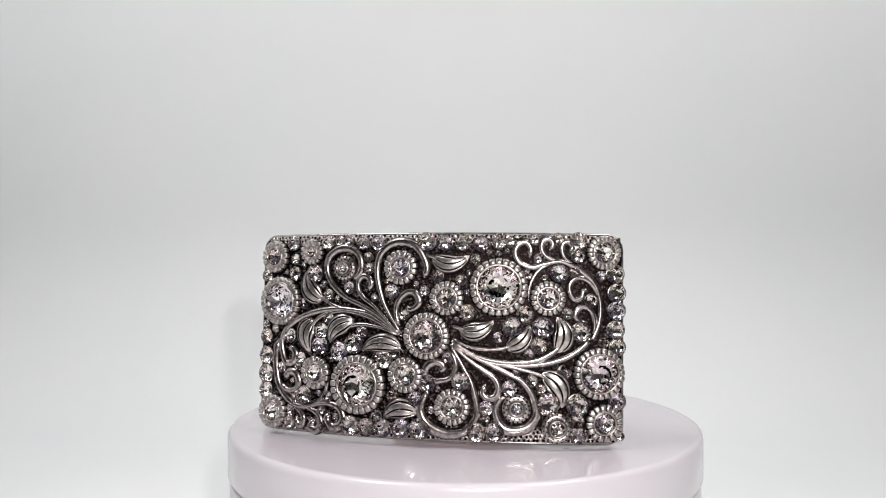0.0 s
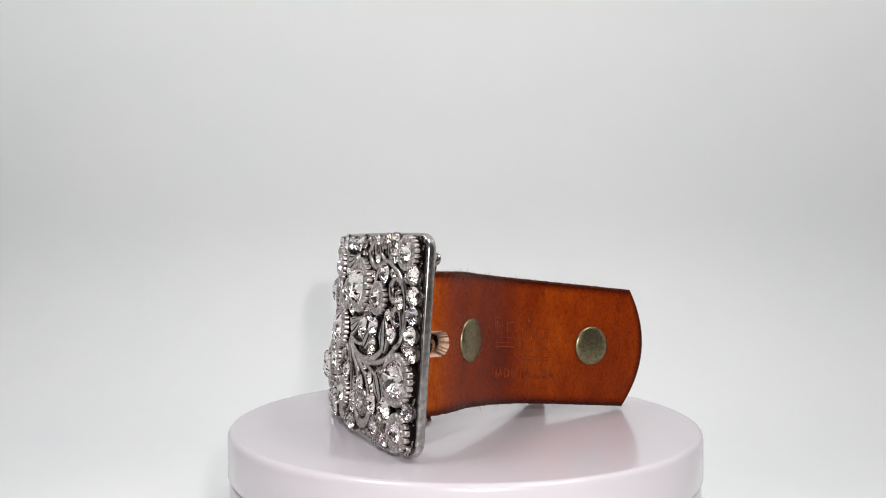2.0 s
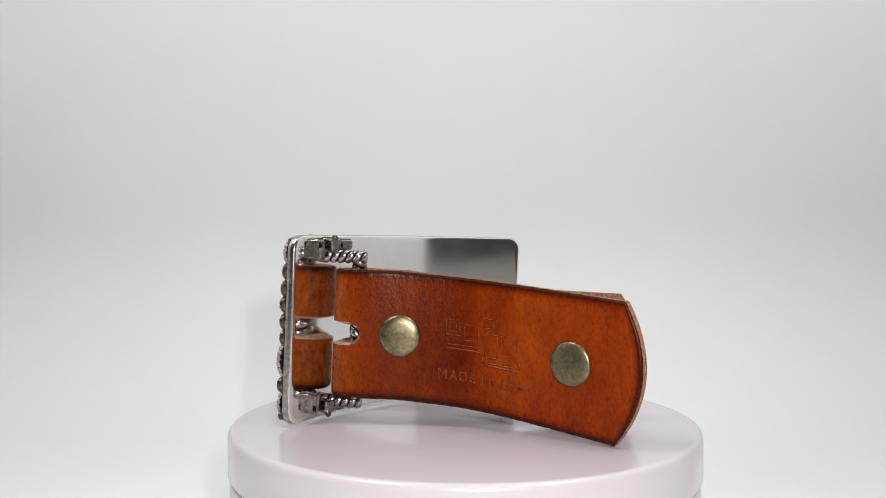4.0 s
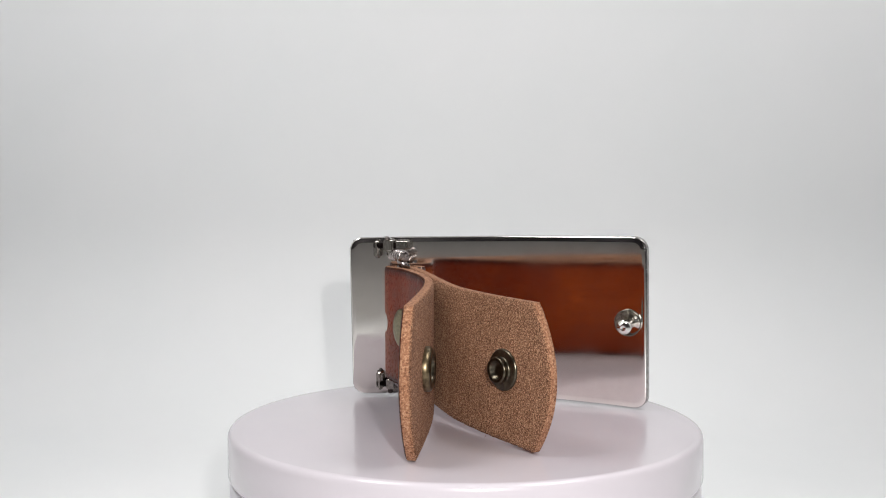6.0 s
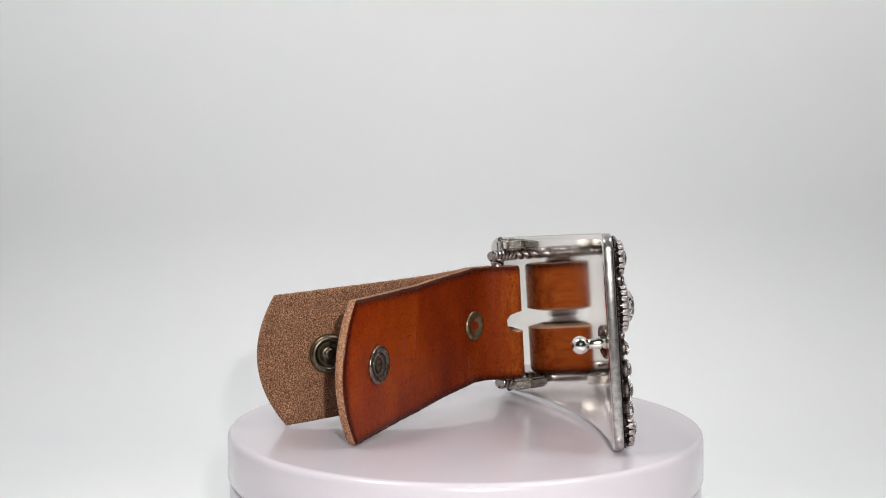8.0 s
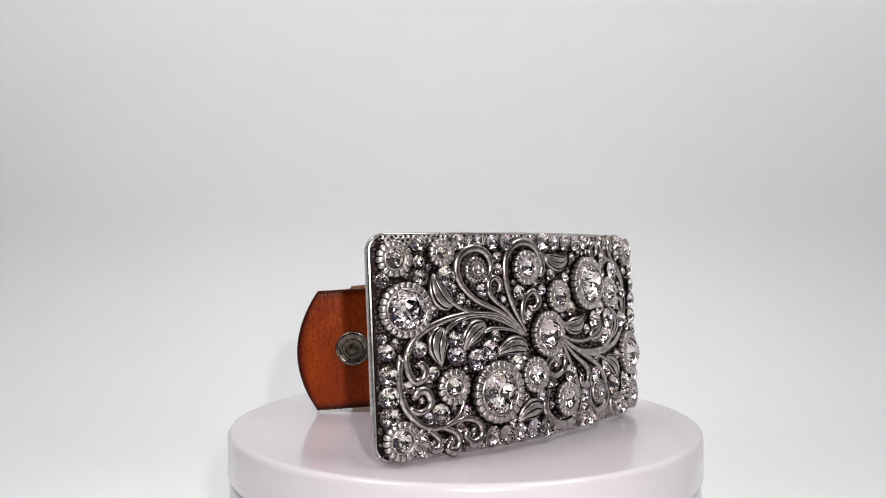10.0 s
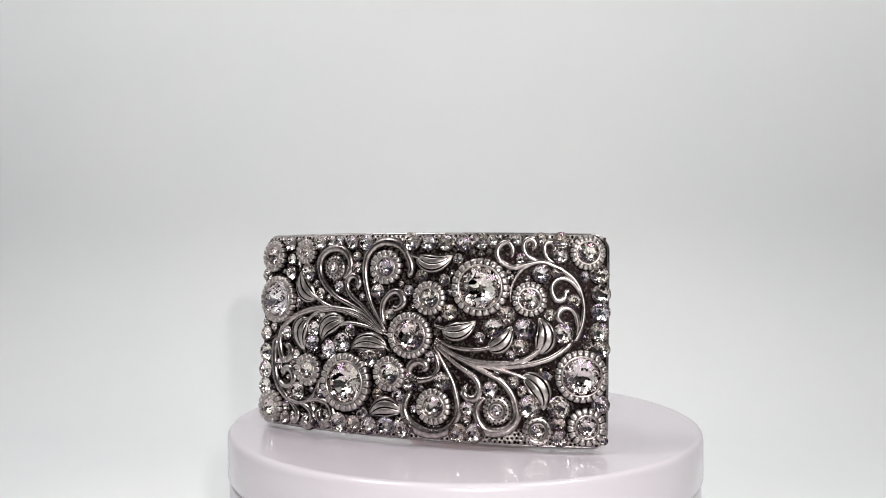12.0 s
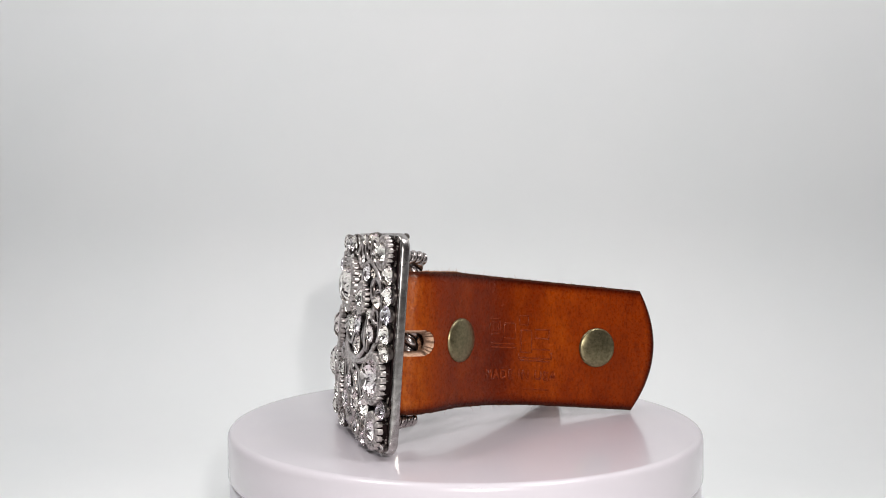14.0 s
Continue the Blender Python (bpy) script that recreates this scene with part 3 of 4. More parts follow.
scroll([(26.6, 38.4), (26.7, 41.4), (27.7, 44.4), (29.6, 46.9), (32.3, 48.3), (35.3, 48.8)], 0.34, 0.4, 0.34)
scroll([(32.1, 52.0), (32.9, 53.7), (31.8, 55.0), (30.3, 54.4), (29.9, 52.6), (30.8, 50.6), (33.3, 49.1), (35.5, 48.6)], 0.42, 0.56, 0.36)
scroll([(37.4, 51.4), (37.9, 53.0), (37.0, 54.3), (35.5, 53.7), (35.3, 51.7), (36.3, 49.7), (38.4, 48.3)], 0.42, 0.54, 0.36)
scroll([(42.1, 41.5), (40.8, 41.0), (40.4, 39.4), (38.5, 38.9), (37.3, 41.1), (37.5, 43.3), (39.3, 44.7), (41.8, 44.1), (43.7, 42.1), (45.0, 39.1)], 0.42, 0.56, 0.4)
scroll([(42.0, 32.8), (40.2, 32.8), (38.8, 34.5), (39.5, 36.3), (41.2, 36.9), (43.0, 35.6), (43.8, 32.5), (43.5, 28.8)], 0.42, 0.56, 0.4)
scroll([(17.4, 21.3), (21.4, 20.8), (26.4, 19.6), (30.4, 18.2), (33.3, 15.9)], 0.26, 0.41, 0.31)
scroll([(5.4, 31.6), (7.8, 30.9), (11.4, 30.4), (13.9, 30.7)], 0.25, 0.41, 0.31)
scroll([(6.6, 27.9), (10.9, 25.9), (16.4, 25.2), (20.9, 25.8), (23.9, 27.3), (25.9, 29.6)], 0.25, 0.41, 0.31)
scroll([(-2.7, 51.5), (-0.1, 50.3), (3.0, 49.4), (6.6, 48.9)], 0.31, 0.41, 0.31)
leaf((-31.6, 37.7), (-36.7, 39.8), (-36.9, 46.2), 3.4)
leaf((-34.2, 32.1), (-38.5, 29.2), (-35.4, 22.7), 3.4)
leaf((-21.7, 32.1), (-27.7, 31.6), (-29.0, 25.8), 3.3)
leaf((-7.6, 24.6), (-13.6, 28.2), (-19.1, 24.0), 3.0)
leaf((-2.9, 7.5), (-8.0, 10.5), (-12.5, 5.7), 3.4)
leaf((8.3, 30.4), (13.7, 28.5), (17.5, 32.9), 3.0)
leaf((20.7, 25.7), (25.7, 26.9), (26.9, 31.8), 3.1)
leaf((33.8, 24.7), (37.5, 29.5), (33.9, 34.1), 3.2)
leaf((30.0, 18.9), (36.3, 16.5), (35.4, 10.0), 3.4)
leaf((0.7, 50.3), (5.7, 45.7), (10.9, 50.4), 2.9)
crystals([(-41.1, 54.0, 1.8), (-40.7, 49.4, 1.4), (-40.6, 45.3, 1.8), (-51.1, 44.8, 1.6), (-29.8, 54.1, 1.8), (-26.2, 54.5, 1.3), (-23.4, 54.5, 1.4), (-19.1, 53.9, 1.7), (-14.5, 53.9, 2.0), (-17.6, 50.0, 1.2), (-17.3, 46.8, 1.4), (-23.1, 41.3, 1.5), (-29.5, 39.4, 1.3), (-37.6, 36.7, 1.4), (-10.6, 40.4, 1.8), (-1.4, 40.7, 1.3)])
crystals([(-7.1, 34.0, 1.3), (-33.8, 45.3, 2.3), (-31.3, 42.1, 1.0), (-31.6, 29.1, 2.0), (-29.3, 32.6, 1.5), (-19.2, 29.1, 1.5), (-0.7, 54.1, 2.2), (-50.7, 30.5, 1.1), (-47.3, 29.2, 1.1), (-50.6, 27.2, 1.9), (-41.7, 27.5, 1.8)])
crystals([(4.2, 53.8, 1.9), (9.1, 53.8, 1.9), (14.0, 53.6, 1.9), (18.7, 54.3, 1.9), (22.0, 54.6, 1.1), (28.0, 54.9, 1.3), (34.3, 55.2, 1.4), (39.3, 54.8, 2.0), (12.5, 49.5, 1.2), (29.3, 49.6, 1.4), (39.3, 50.5, 1.7), (26.5, 45.5, 1.3), (34.5, 45.8, 2.2), (38.5, 46.1, 1.4), (42.7, 38.6, 1.7), (45.5, 45.2, 1.3)])
crystals([(49.0, 45.8, 2.2), (49.5, 40.7, 2.2), (49.3, 35.9, 2.2), (49.0, 30.8, 2.2), (36.8, 35.0, 1.4), (40.0, 30.2, 2.3), (25.6, 34.6, 2.1), (22.4, 31.1, 2.4), (30.3, 31.2, 2.5), (10.3, 35.0, 1.9), (8.7, 43.8, 1.4), (2.3, 44.8, 1.5), (46.2, 29.0, 1.0), (30.3, 55.1, 0.9), (24.8, 54.9, 0.9)])
crystals([(-51.1, 21.4, 2.2), (-51.3, 16.2, 2.3), (-51.2, 11.3, 2.3), (-47.1, 11.1, 1.1), (-44.7, 18.2, 1.4), (-38.1, 21.2, 1.5), (-39.3, 18.7, 1.0), (-31.8, 25.1, 2.3), (-25.7, 23.5, 2.4), (-21.4, 25.7, 2.4), (-15.0, 23.0, 1.3), (-12.3, 21.6, 2.1), (-9.4, 23.4, 1.3), (-36.7, 10.9, 2.3), (-39.7, 9.9, 1.4), (-41.5, 6.1, 1.4)])
crystals([(-31.2, 6.8, 1.2), (-29.3, 10.7, 1.4), (-41.4, 1.6, 1.8), (-30.2, 1.4, 1.5), (-21.9, 2.4, 2.4), (-17.2, 2.7, 2.2), (-12.3, 3.2, 2.2), (-7.2, 3.5, 2.2), (-2.0, 3.2, 2.6), (-14.5, 6.2, 1.6), (-10.0, 12.0, 1.5), (-3.6, 11.7, 1.7), (-0.3, 15.8, 2.1)])
crystals([(5.3, 22.8, 1.4), (8.9, 16.6, 2.2), (21.7, 15.0, 1.8), (23.6, 19.3, 1.0), (27.6, 17.1, 1.5), (29.9, 14.7, 1.3), (31.8, 10.9, 2.6), (39.2, 10.9, 2.6), (35.8, 19.4, 1.7), (39.2, 6.7, 1.7), (39.5, 2.7, 1.9), (49.9, 11.9, 2.1), (46.2, 27.5, 1.3), (50.0, 26.2, 2.0), (29.3, 26.4, 2.0), (26.9, 24.1, 1.3)])
crystals([(15.7, 9.7, 1.7), (15.3, 6.7, 1.3), (13.3, 3.0, 2.2), (17.8, 3.3, 2.3), (50.4, 2.6, 1.0)])
filler_crystals()

# ---- the back of the buckle: stud, hinge lugs, twisted bail ----
def ball_stud():
    vs, fs = lathe([(4.5, 0), (4.55, 0.6), (4.3, 0.95), (3.95, 0.9), (3.6, 0.45), (2.6, 0.3)], 40)
    m = PLATE @ Matrix.Translation(on_plate(-47.3, 28.4, -2.6)) @ Matrix.Rotation(radians(-8), 4, "Y") @ Matrix.Rotation(radians(-3), 4, "X") @ Matrix.Rotation(math.pi, 4, "X")
    # the darker nickel stands in for the dark reflection in the dish
    washer = part(obj("stud_washer", vs, fs, EYELET), buckle, m, "round nickel washer")
    prof = [(1.9, 0.3), (1.75, 2.2), (1.35, 3.6), (1.3, 4.9)] + [(2.4 * math.sin(radians(d)), 7.0 - 2.4 * math.cos(radians(d))) for d in range(34, 155, 12)] + [(0.85, 9.25), (0.7, 9.1), (0.05, 9.0)]
    vs, fs = lathe(prof, 32)
    part(obj("ball_stud", vs, fs, BRIGHT), washer, Matrix.Identity(4), "polished ball-ended post")


def box_mesh(x0, x1, y0, y1, z0, z1, bev):
    """A bevelled block in mm."""
    bm = bmesh.new()
    bmesh.ops.create_cube(bm, size=1)
    for v in bm.verts:
        v.co = Vector(((x0 + x1) / 2 + v.co.x * (x1 - x0), (y0 + y1) / 2 + v.co.y * (y1 - y0), (z0 + z1) / 2 + v.co.z * (z1 - z0))) * 0.001
    bmesh.ops.bevel(bm, geom=bm.edges[:], offset=bev * 0.001, segments=3, affect="EDGES")
    return bm


def from_bm(name, bm, mat, smooth=True):
    me = bpy.data.meshes.new(name)
    bm.to_mesh(me)
    bm.free()
    me.materials.append(mat)
    me.polygons.foreach_set("use_smooth", [smooth] * len(me.polygons))
    return new(name, me)


def twisted_rod(pts, r, pitch):
    """Two-strand twisted rod along points in mm (plate space)."""
    path = catmull(pts, 40)
    vs, fs, slots, sec = [], [], [], 24
    run, n = 0.0, len(path)
    up = Vector((0.3, 0.2, 1)).normalized()
    for i, p in enumerate(path):
        if i:
            run += (path[i] - path[i - 1]).length
        t = (path[min(i + 1, n - 1)] - path[max(i - 1, 0)]).normalized()
        x = t.cross(up).normalized()
        y = t.cross(x)
        end = 0.75 if i in (0, n - 1) else 1
        for k in range(sec):
            a = 2 * math.pi * k / sec
            rr = r * end * (0.70 + 0.32 * abs(math.cos(a + math.pi * run / pitch)) ** 0.6)
            vs.append((p + (x * math.cos(a) + y * math.sin(a)) * rr) * 0.001)
    for i in range(n - 1):
        for k in range(sec):
            a, b = i * sec + k, i * sec + (k + 1) % sec
            fs.append((a, b, b + sec, a + sec))
            slots.append(0)
    fs += [tuple(reversed(range(sec))), tuple(range((n - 1) * sec, n * sec))]
    # the faces in the grooves between the strands are dark
    run = 0.0
    for i in range(n - 1):
        run += (path[i + 1] - path[i]).length
        for k in range(sec):
            if abs(math.cos(2 * math.pi * (k + 0.5) / sec + math.pi * run / pitch)) < 0.3:
                slots[i * sec + k] = 1
    return vs, fs, slots + [0, 0]


def bail():
    for v, s in ((54.0, 1), (4.2, -1)):
        w = bow(36)
        hinge = part(from_bm("hinge_lug", box_mesh(34.2, 38.0, v - 2.2, v + 2.4, w - 8.2, w - 2.2, 0.7), NICKEL, False), buckle, PLATE, "small silver hinge lug")
        part(from_bm("hinge_ear", box_mesh(39.6, 42.0, v - 4.6 if s > 0 else v - 2.2, v + 2.0 if s > 0 else v + 4.6, w - 7.6, w - 3.4, 0.8), NICKEL, False), buckle, PLATE, "small silver hinge ear")
        part(from_bm("hinge_ear", box_mesh(29.0, 34.0, v - 1.8, v + 2.0, w - 7.4, w - 1.4, 0.7), NICKEL, False), buckle, PLATE, "small silver hinge ear")
        bm = bmesh.new()
        bmesh.ops.create_cone(bm, cap_ends=True, segments=20, radius1=0.0011, radius2=0.0011, depth=0.012, matrix=Matrix.Translation((0.0358, v * 0.001, (w - 6.2) * 0.001)) @ Matrix.Rotation(math.pi / 2, 4, "Y"))
        part(from_bm("hinge_pin", bm, OXIDE), hinge, Matrix.Identity(4), "dark hinge pin")
        bm = bmesh.new()
        bmesh.ops.create_uvsphere(bm, u_segments=16, v_segments=10, radius=0.001, matrix=Matrix.Translation((0.0365, (v + 2.2 * s) * 0.001, (w - 7.4) * 0.001)))
        part(from_bm("hinge_bead", bm, GRAIN), hinge, Matrix.Identity(4))
    arm = [(36.4, 50.5, 1.6), (33.9, 50.6, -1.8), (31.3, 50.6, -5.2), (28.4, 50.4, -8.9)]
    for path in (arm, [(u, 56.2 - v, w) for u, v, w in arm]):
        vs, fs, slots = twisted_rod(path, 2.15, 2.3)
        part(obj("bail_arm", vs, fs, None, True, slots, [SILVER, OXIDE]), buckle, PLATE, "twisted silver wire bail arm")
    vs, fs, slots = twisted_rod([(29.4, 49.5, -6.8), (29.4, 40.0, -6.8), (29.4, 28.1, -6.8), (29.4, 16.2, -6.8), (29.4, 6.7, -6.8)], 2.35, 3.2)
    part(obj("bail_bar", vs, fs, None, True, slots, [SILVER, OXIDE]), buckle, PLATE, "twisted silver wire bail bar")


ball_stud()
bail()

# ---- the folded leather strap, in the turntable's space, mm ----
strap = tagged(new("leather_strap"), "short tan leather belt tab folded round a bail, brass snaps", "strap")
LEFT_LEAF = [(22.3, -30.6), (18.7, -29.6), (16.6, -26.0), (17.2, -21.0), (18.0, -16.0), (16.6, -11.3), (12.2, -3.4), (8.5, 3.9), (3.9, 11.6), (-1.4, 19.2), (-7.4, 26.8), (-14.2, 34.6), (-21.0, 42.4), (-26.0, 48.2)]
RIGHT_LEAF = [(22.3, -30.6), (25.9, -29.4), (27.7, -25.5), (26.2, -20.5), (23.1, -15.2), (19.5, -9.8), (15.0, -1.6), (11.6, 6.0), (9.6, 14.5), (8.8, 24.0), (8.7, 34.0), (9.0, 44.0), (9.5, 54.0), (10.2, 62.8)]
THICK, WIDE = 3.1, 19.4


def strap_path():
    pts = [(x, y) for x, y in reversed(LEFT_LEAF)] + RIGHT_LEAF[1:]
    dense = catmull(pts, 40)
    # even steps of half a millimetre
    out, run = [dense[0]], 0.0
    for a, b in zip(dense, dense[1:]):
        d = (b - a).length
        while run + d >= 0.6:
            k = (0.6 - run) / d
            a = a + (b - a) * k
            out.append(a.copy())
            d = (b - a).length
            run = 0.0
        run += d
    return out


PATH = strap_path()
FOLD = min(range(len(PATH)), key=lambda i: PATH[i].y)
LEN_L, LEN_R = FOLD * 0.6, (len(PATH) - 1 - FOLD) * 0.6


def strap_frame(i):
    t = (PATH[min(i + 1, len(PATH) - 1)] - PATH[max(i - 1, 0)]).normalized()
    return PATH[i], t, Vector((t.y, -t.x))


def centre_height(i):
    y = PATH[i].y
    if i < FOLD:
        return float(np.interp(y, [-31, -10, 2, 16, 30, 43.5, 50], [27.9, 27.3, 25.2, 22.6, 21.1, 20.0, 19.6]))
    return float(np.interp(y, [-31, -12, 57, 64], [27.9, 27.3, 19.9, 19.2]))


def strap_point(i, v, off):
    """i: step along; v: mm across from the middle; off: mm outwards from the mid surface."""
    p, t, n = strap_frame(i)
    d = abs(i - FOLD) * 0.6
    lean = 0.065 * max(0, 1 - d / 30)   # the fold leans with the plate
    shear = 0.085 * v * max(0, min(1, (d - 40) / 40)) if i > FOLD else 0
    z = centre_height(i) + v
    return Vector((p.x + n.x * off + t.x * shear, p.y + n.y * off + lean * v + t.y * shear, z)) * 0.001


def strap_body():
    nv = 64
    vline = [-WIDE + 2 * WIDE * k / nv for k in range(nv + 1)]
    ns = len(PATH)
    SLOT = 2.75
    keep = np.zeros((ns - 1, nv), bool)
    for i in range(ns - 1):
        s = (i + 0.5 - FOLD) * 0.6
        for k in range(nv):
            v = (vline[k] + vline[k + 1]) / 2
            # slot for the bar at the fold: a stadium
            sx = max(0, abs(s - 1.8) - 8.6)
            keep[i, k] = not (sx * sx + v * v < SLOT ** 2)
    idx, vs, fs, slots, gaps = {}, [], [], [], []

    def trim(i, v):
        """Rounded ends: pull the last rows back to an arc."""
        back = 6.6 * (v / WIDE) ** 2
        for length, end, sg in ((LEN_R, ns - 1, -1), (LEN_L, 0, 1)):
            d = abs(end - i) * 0.6
            if d < 16:
                return i + sg * (back * (1 - d / 16)) / 0.6
        return i

    def vert(i, k, side):
        key = (i, k, side)
        if key not in idx:
            j, across = trim(i, vline[k]), vline[k]
            cells = [keep[x, y] for x in (i - 1, i) for y in (k - 1, k) if 0 <= x < ns - 1 and 0 <= y < nv]
            if not all(cells):
                # the slot's rim follows a smooth stadium
                s = (i - FOLD) * 0.6 - 1.8
                q = max(-8.6, min(8.6, s))
                reach = math.hypot(s - q, across) or 1.0
                wide = SLOT + (0.75 if side > 0 else -0.35)
                j, across = FOLD + (1.8 + q + (s - q) / reach * wide) / 0.6, across / reach * wide
            a = min(int(j), ns - 2)
            fr = j - a
            fuzz = noise.noise(Vector((i * 0.9, k * 0.9, side * 7))) * (0.05 if side > 0 else 0.16)
            rim = min(k, nv - k, 6 * abs(i), 6 * abs(ns - 1 - i)) 
            soft = 0.45 if rim == 0 else (0.12 if rim == 1 else 0)
            wob = noise.noise(Vector((i * 0.35, k * 3.0, 4))) * 0.16 if k in (0, nv) else 0
            off = side * (THICK / 2 - soft) + (fuzz if side < 0 else fuzz * 0.6)
            p = strap_point(a, across + wob, off).lerp(strap_point(a + 1, across + wob, off), fr)
            idx[key] = len(vs)
            vs.append(p)
            gaps.append(min(WIDE - abs(vline[k]), abs(ns - 1 - i) * 0.6, i * 0.6) / 3.6)
        return idx[key]

    for i in range(ns - 1):
        for k in range(nv):
            if not keep[i, k]:
                continue
            c = ((i, k), (i + 1, k), (i + 1, k + 1), (i, k + 1))
            fs.append(tuple(vert(a, b, 1) for a, b in c))
            slots.append(0 if 0 < k < nv - 1 else 3)
            fs.append(tuple(vert(a, b, -1) for a, b in reversed(c)))
            slots.append(1)
            for q, (di, dk) in enumerate(((0, -1), (1, 0), (0, 1), (-1, 0))):
                a, b = i + di, k + dk
                if 0 <= a < ns - 1 and 0 <= b < nv and keep[a, b]:
                    continue
                e0, e1 = c[q], c[(q + 1) % 4]
                fs.append((vert(*e1, 1), vert(*e0, 1), vert(*e0, -1), vert(*e1, -1)))
                slots.append(2 if b in (-1, nv) or a in (-1, ns - 1) else 4)
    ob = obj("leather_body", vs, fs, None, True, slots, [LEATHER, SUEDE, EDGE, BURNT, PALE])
    ob.data.attributes.new("edge_gap", "FLOAT", "POINT").data.foreach_set("value", gaps)
    part(ob, strap, None, "orange-tan leather, smooth outside and rough suede inside")


strap_body()


def step_near(y, right):
    rng = range(FOLD, len(PATH)) if right else range(0, FOLD)
    return min(rng, key=lambda i: abs(PATH[i].y - y) + (1000 if abs(i - FOLD) < 14 else 0))


def strap_seat(i, v, side):
    """Pose on the strap's outside (side 1) or inside (-1), z away from the leather."""
    p, t, n = strap_frame(i)
    o = strap_point(i, v, side * THICK / 2)
    z = Vector((n.x, n.y, 0)) * side
    x = Vector((t.x, t.y, -0.1)).normalized()
    y = z.cross(x).normalized()
    return Matrix.Translation(o) @ Matrix((x, y, z)).transposed().to_4x4()


def cap(name, r, m, label):
    vs, fs = lathe([(r * 0.97, -0.4), (r, 0.15), (r * 0.985, 0.5), (r * 0.9, 0.85), (r * 0.6, 1.15), (r * 0.2, 1.25)], 48)
    return part(obj(name, vs, fs, BRASS), strap, m, label)


PINCH_R, SNAP_R = step_near(-10.0, True), step_near(41.5, True)
PINCH_L, SNAP_L = step_near(-10.0, False), step_near(34.6, False)
cap("rivet_cap", 6.3, strap_seat(PINCH_R, 0.0, 1), "round antique brass rivet cap")
cap("snap_cap", 6.3, strap_seat(SNAP_R, 0.0, 1), "round antique brass snap cap")
vs, fs = lathe([(5.0, -0.3), (5.0, 0.4), (4.4, 0.8), (3.0, 0.7), (2.4, 0.1), (0.8, -0.1)], 40)
part(obj("rivet_back", vs, fs, BRASS), strap, strap_seat(PINCH_L, 0.0, 1), "brass back of the rivet")
vs, fs = lathe([(5.9, -0.3), (5.9, 0.9), (5.5, 1.8), (4.8, 2.2), (4.1, 1.9), (3.9, 0.9), (3.6, 0.4), (3.2, 0.9), (2.8, 0.3), (2.2, 0.7), (1.8, 0.2), (1.5, 1.2), (1.0, 1.3)], 48)
socket = part(obj("snap_socket", vs, fs, GUNMETAL), strap, strap_seat(SNAP_R, 0.0, -1), "dark brass snap socket")
vs, fs = lathe([(6.0, -0.3), (6.05, 0.6), (5.75, 1.5), (5.2, 2.0), (4.7, 2.1), (4.35, 1.9), (4.25, 1.2)], 48, cap=False)
part(obj("socket_rim", vs, fs, OLD_BRASS), socket, Matrix.Identity(4), "worn brass rim")
vs, fs = lathe([(5.7, -0.3), (5.7, 0.3), (5.2, 0.7), (3.7, 0.75), (3.4, 1.0), (3.3, 1.7), (3.7, 2.2), (3.6, 2.7), (3.0, 2.9), (2.4, 2.7), (2.1, 1.6), (1.2, 1.4)], 48)
part(obj("snap_post", vs, fs, GUNMETAL), strap, strap_seat(SNAP_L, 0.0, -1), "dark brass snap post")
vs, fs = lathe([(5.6, -0.3), (5.6, 0.4), (5.2, 0.8), (4.5, 0.85), (4.0, 0.5), (3.5, 0.3), (2.9, 0.5), (2.5, 0.4), (2.2, -0.1), (1.4, -0.2)], 48)
ring = part(obj("snap_eyelet", vs, fs, EYELET), strap, strap_seat(SNAP_L, 0.0, 1), "round nickel eyelet")
vs, fs = lathe([(3.4, 0.0), (3.4, 0.42), (2.6, 0.46), (2.3, 0.2), (1.2, 0.15), (0.9, 0.5), (0.3, 0.55)], 32)
part(obj("eyelet_core", vs, fs, GUNMETAL), ring, Matrix.Identity(4), "dark eyelet centre")


MIDDLE = step_near(15.5, True)


def bend_on(me, i, v):
    """Lay a flat mesh (x along, y up, z out, metres) on the strap's outside."""
    for p in me.vertices:
        s = i + p.co.x / 0.0006
        a = int(math.floor(s))
        off = THICK / 2 + p.co.z * 1000 + 0.06
        up = v + p.co.y * 1000
        p.co = strap_point(a, up, off).lerp(strap_point(a + 1, up, off), s - a)
    me.update()


def stamp_text(text, size, i, v):
    cu = bpy.data.curves.new("stamp", "FONT")
    cu.body, cu.size, cu.extrude, cu.align_x, cu.space_character = text, size * 0.001, 0.00006, "CENTER", 1.2
    cu.bevel_depth, cu.bevel_resolution = 0.00012, 1
    ob = new("stamp_source", cu)
    me = bpy.data.meshes.new_from_object(ob.evaluated_get(bpy.context.evaluated_depsgraph_get()))
    bpy.data.objects.remove(ob)
    me.materials.clear()
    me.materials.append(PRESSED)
    bend_on(me, i, v)
    part(new("stamped_lettering", me), strap, None, "stamped lettering in the leather")


stamp_text("MADE IN USA", 4.0, MIDDLE - 3, -11.3)


def stamp_bar(x, y, w, h, at=None):
    bm = box_mesh(x - w / 2, x + w / 2, y - h / 2, y + h / 2, -0.2, 0.05, 0.05)
    if w > 2:
        bmesh.ops.subdivide_edges(bm, edges=[e for e in bm.edges if abs(e.verts[0].co.x - e.verts[1].co.x) > w * 0.0005], cuts=8)
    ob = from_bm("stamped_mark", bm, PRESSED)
    bend_on(ob.data, at or MIDDLE, 0)
    part(ob, strap)


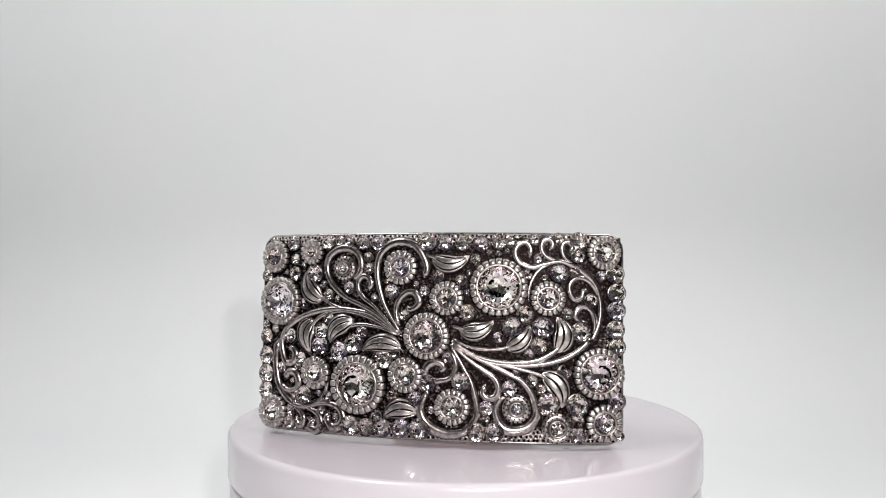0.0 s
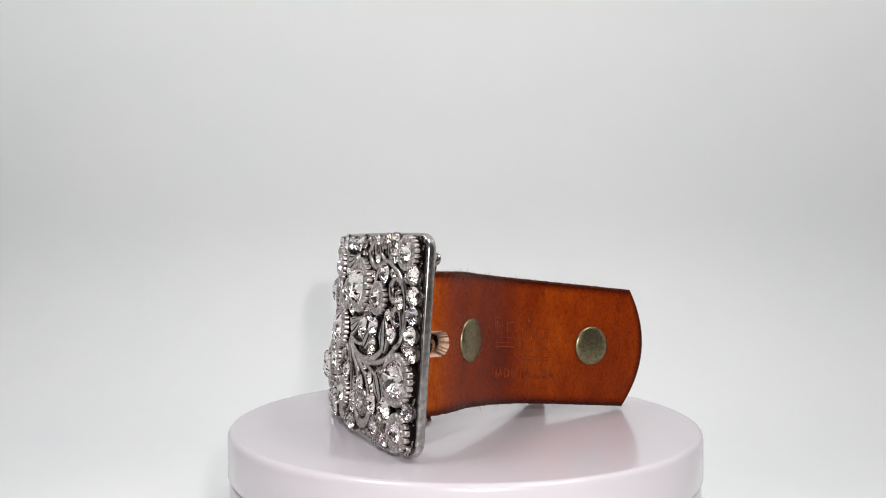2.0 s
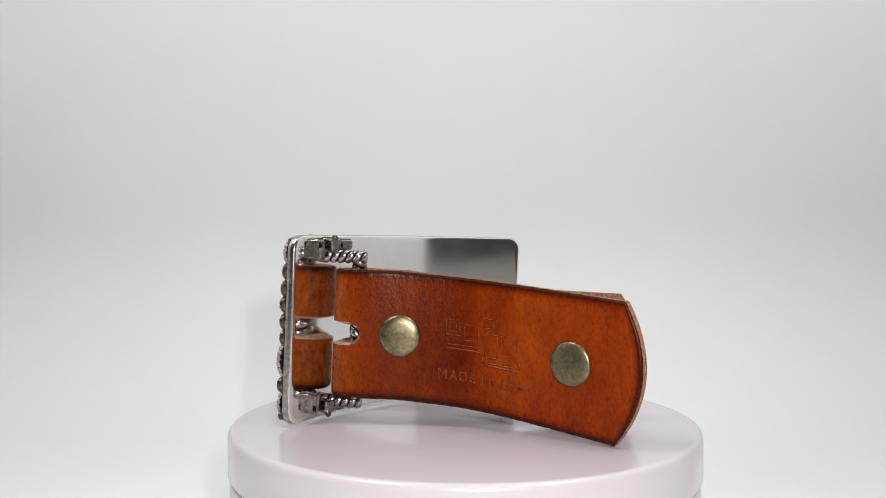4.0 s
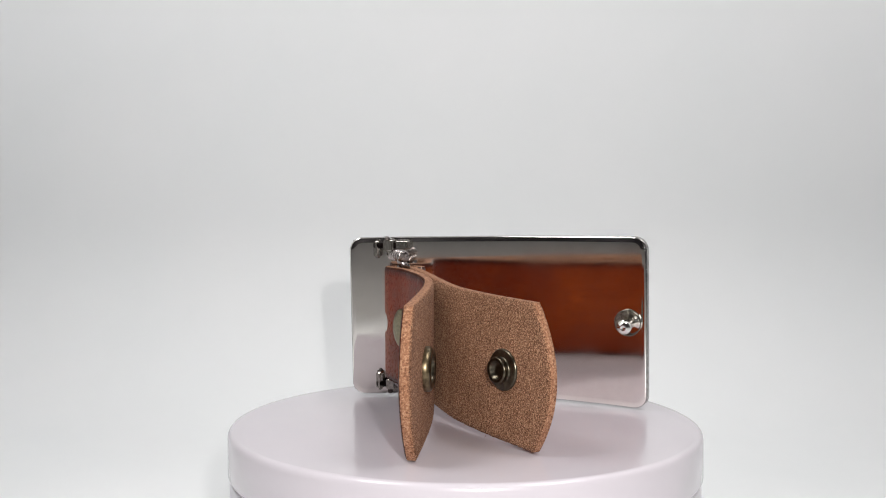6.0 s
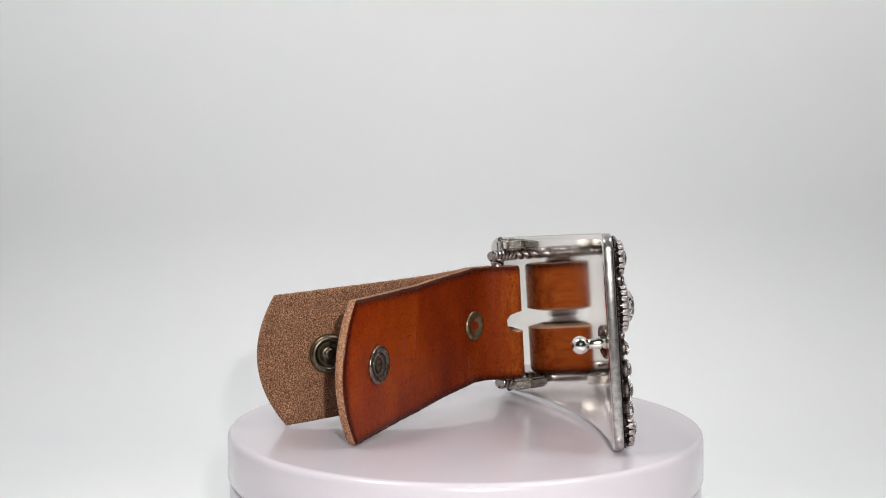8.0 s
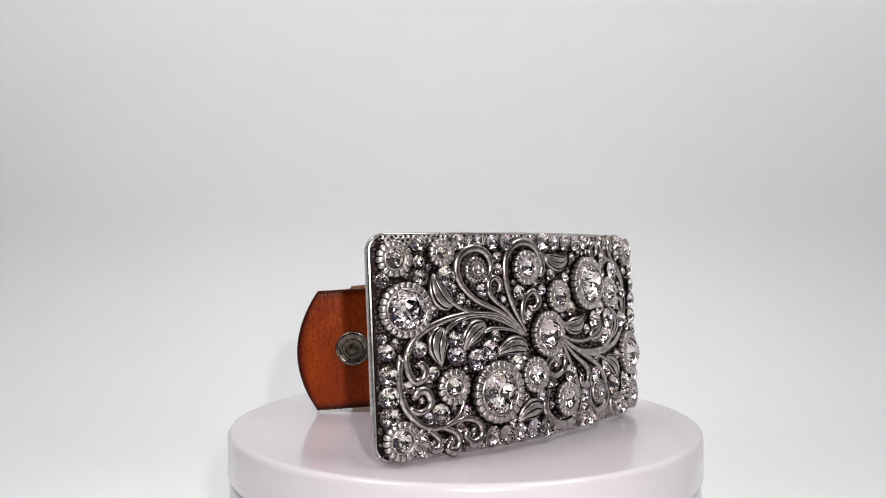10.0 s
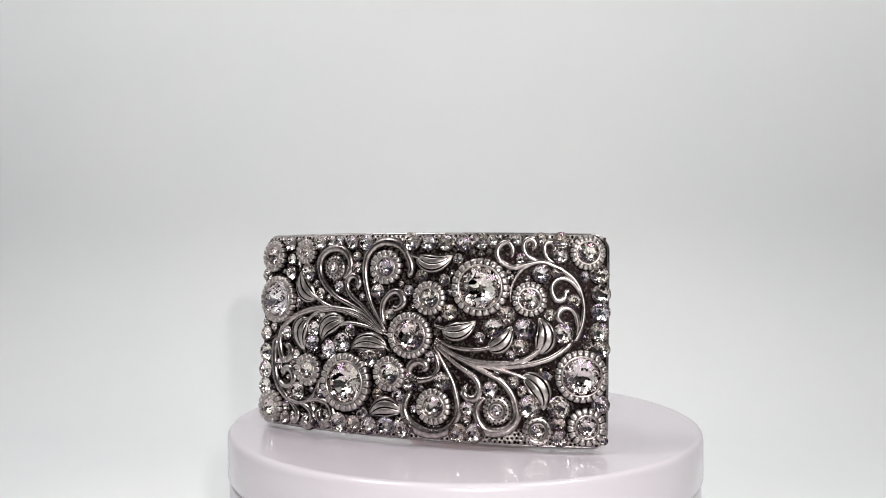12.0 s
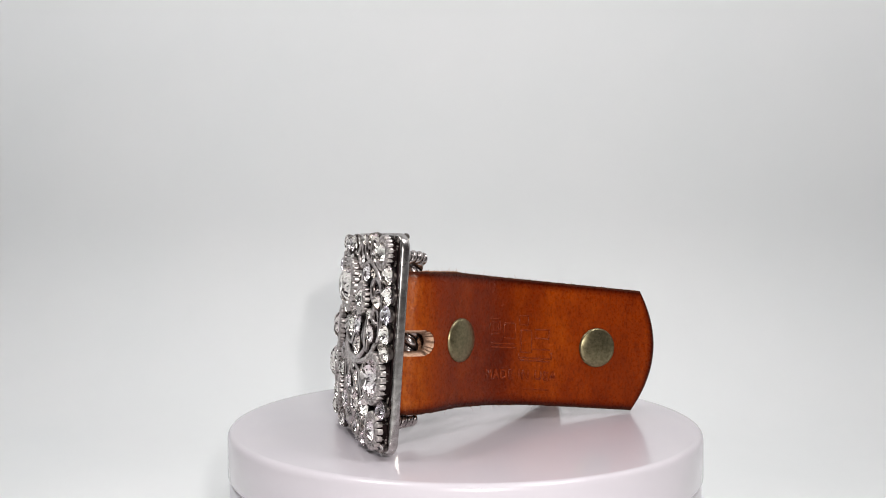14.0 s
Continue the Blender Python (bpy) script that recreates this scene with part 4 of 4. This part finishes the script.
def stamp_frame(x0, y0, x1, y1, wide=0.3):
    """A stamped outline: two level and two upright lines."""
    for y in (y0, y1):
        stamp_bar((x0 + x1) / 2, y, abs(x1 - x0) + wide, wide)
    for x in (x0, x1):
        stamp_bar(x, (y0 + y1) / 2, wide, abs(y1 - y0) - wide - 0.02)


for corners in ((-13.4, 2.2, -9.2, 6.6), (-7.6, 1.0, -3.2, 5.6), (-1.6, 5.4, 1.6, 8.2), (4.2, 1.5, 9.2, 4.2), (-1.0, -3.0, 3.0, 3.8), (-12.4, 3.2, -10.2, 5.6)):
    stamp_frame(*corners)
for x, y, w, h in ((-8, -0.7, 10.6, 0.3), (-8, -1.9, 10.6, 0.45), (6.6, -1.9, 6.4, 0.3), (4.3, -4.7, 11.4, 0.3), (4.3, -5.5, 11.0, 0.5), (10.3, -3.8, 0.35, 2.2), (-1.7, -4.2, 0.3, 1.8), (5.0, -14.4, 10, 0.25)):
    stamp_bar(x, y, w, h)
REAR = step_near(20.0, False)
for x, y, w, h in ((-2, 8, 4, 0.4), (-2, 5, 4, 0.4), (-4.2, 1.5, 0.4, 9), (-2, -2, 4.5, 0.4), (2.2, 2, 0.4, 10), (-1, -7.5, 7, 0.4), (-4, -9.5, 0.4, 2.5), (-1.5, -9.5, 0.4, 2.5), (1, -9.5, 0.4, 2.5)):
    stamp_bar(x, y, w, h, REAR)


def fibres():
    """Loose fibres along the strap's cut edges."""
    vs, fs = [], []
    rng = random.Random(5)
    for _ in range(900):
        i = rng.randrange(30, len(PATH) - 30)
        side = rng.choice((1, -1))
        length = rng.uniform(0.25, 0.8) if rng.random() < 0.94 else rng.uniform(1.0, 2.4)
        a = strap_point(i, side * (WIDE - 0.15), rng.uniform(-1.2, 1.2))
        d = Vector((rng.uniform(-1, 1), rng.uniform(-1, 1), side * rng.uniform(0.4, 1.4))).normalized()
        x = d.orthogonal().normalized() * 0.00007
        y = d.cross(x)
        b = a + d * length * 0.001
        o = len(vs)
        for q in range(3):
            k = 2 * math.pi * q / 3
            vs.append(a + x * math.cos(k) + y * math.sin(k))
        vs.append(b)
        fs += [(o, o + 1, o + 3), (o + 1, o + 2, o + 3), (o + 2, o, o + 3)]
    ob = part(obj("edge_fibres", vs, fs, EDGE), strap, None, "fuzz of loose leather fibres")
    tagged(ob, kind="stuff")


fibres()


# ---- everything on the platter turns clockwise seen from above ----
def motions():
    rows = [(k * 0.5, pose(0, 0, 0, 0, 0, -(30.643 * k * 0.5 - 0.00245 * (k * 0.5) ** 2))) for k in range(29)]
    for thing in (platter, buckle, strap):
        walk(thing, rows)


motions()
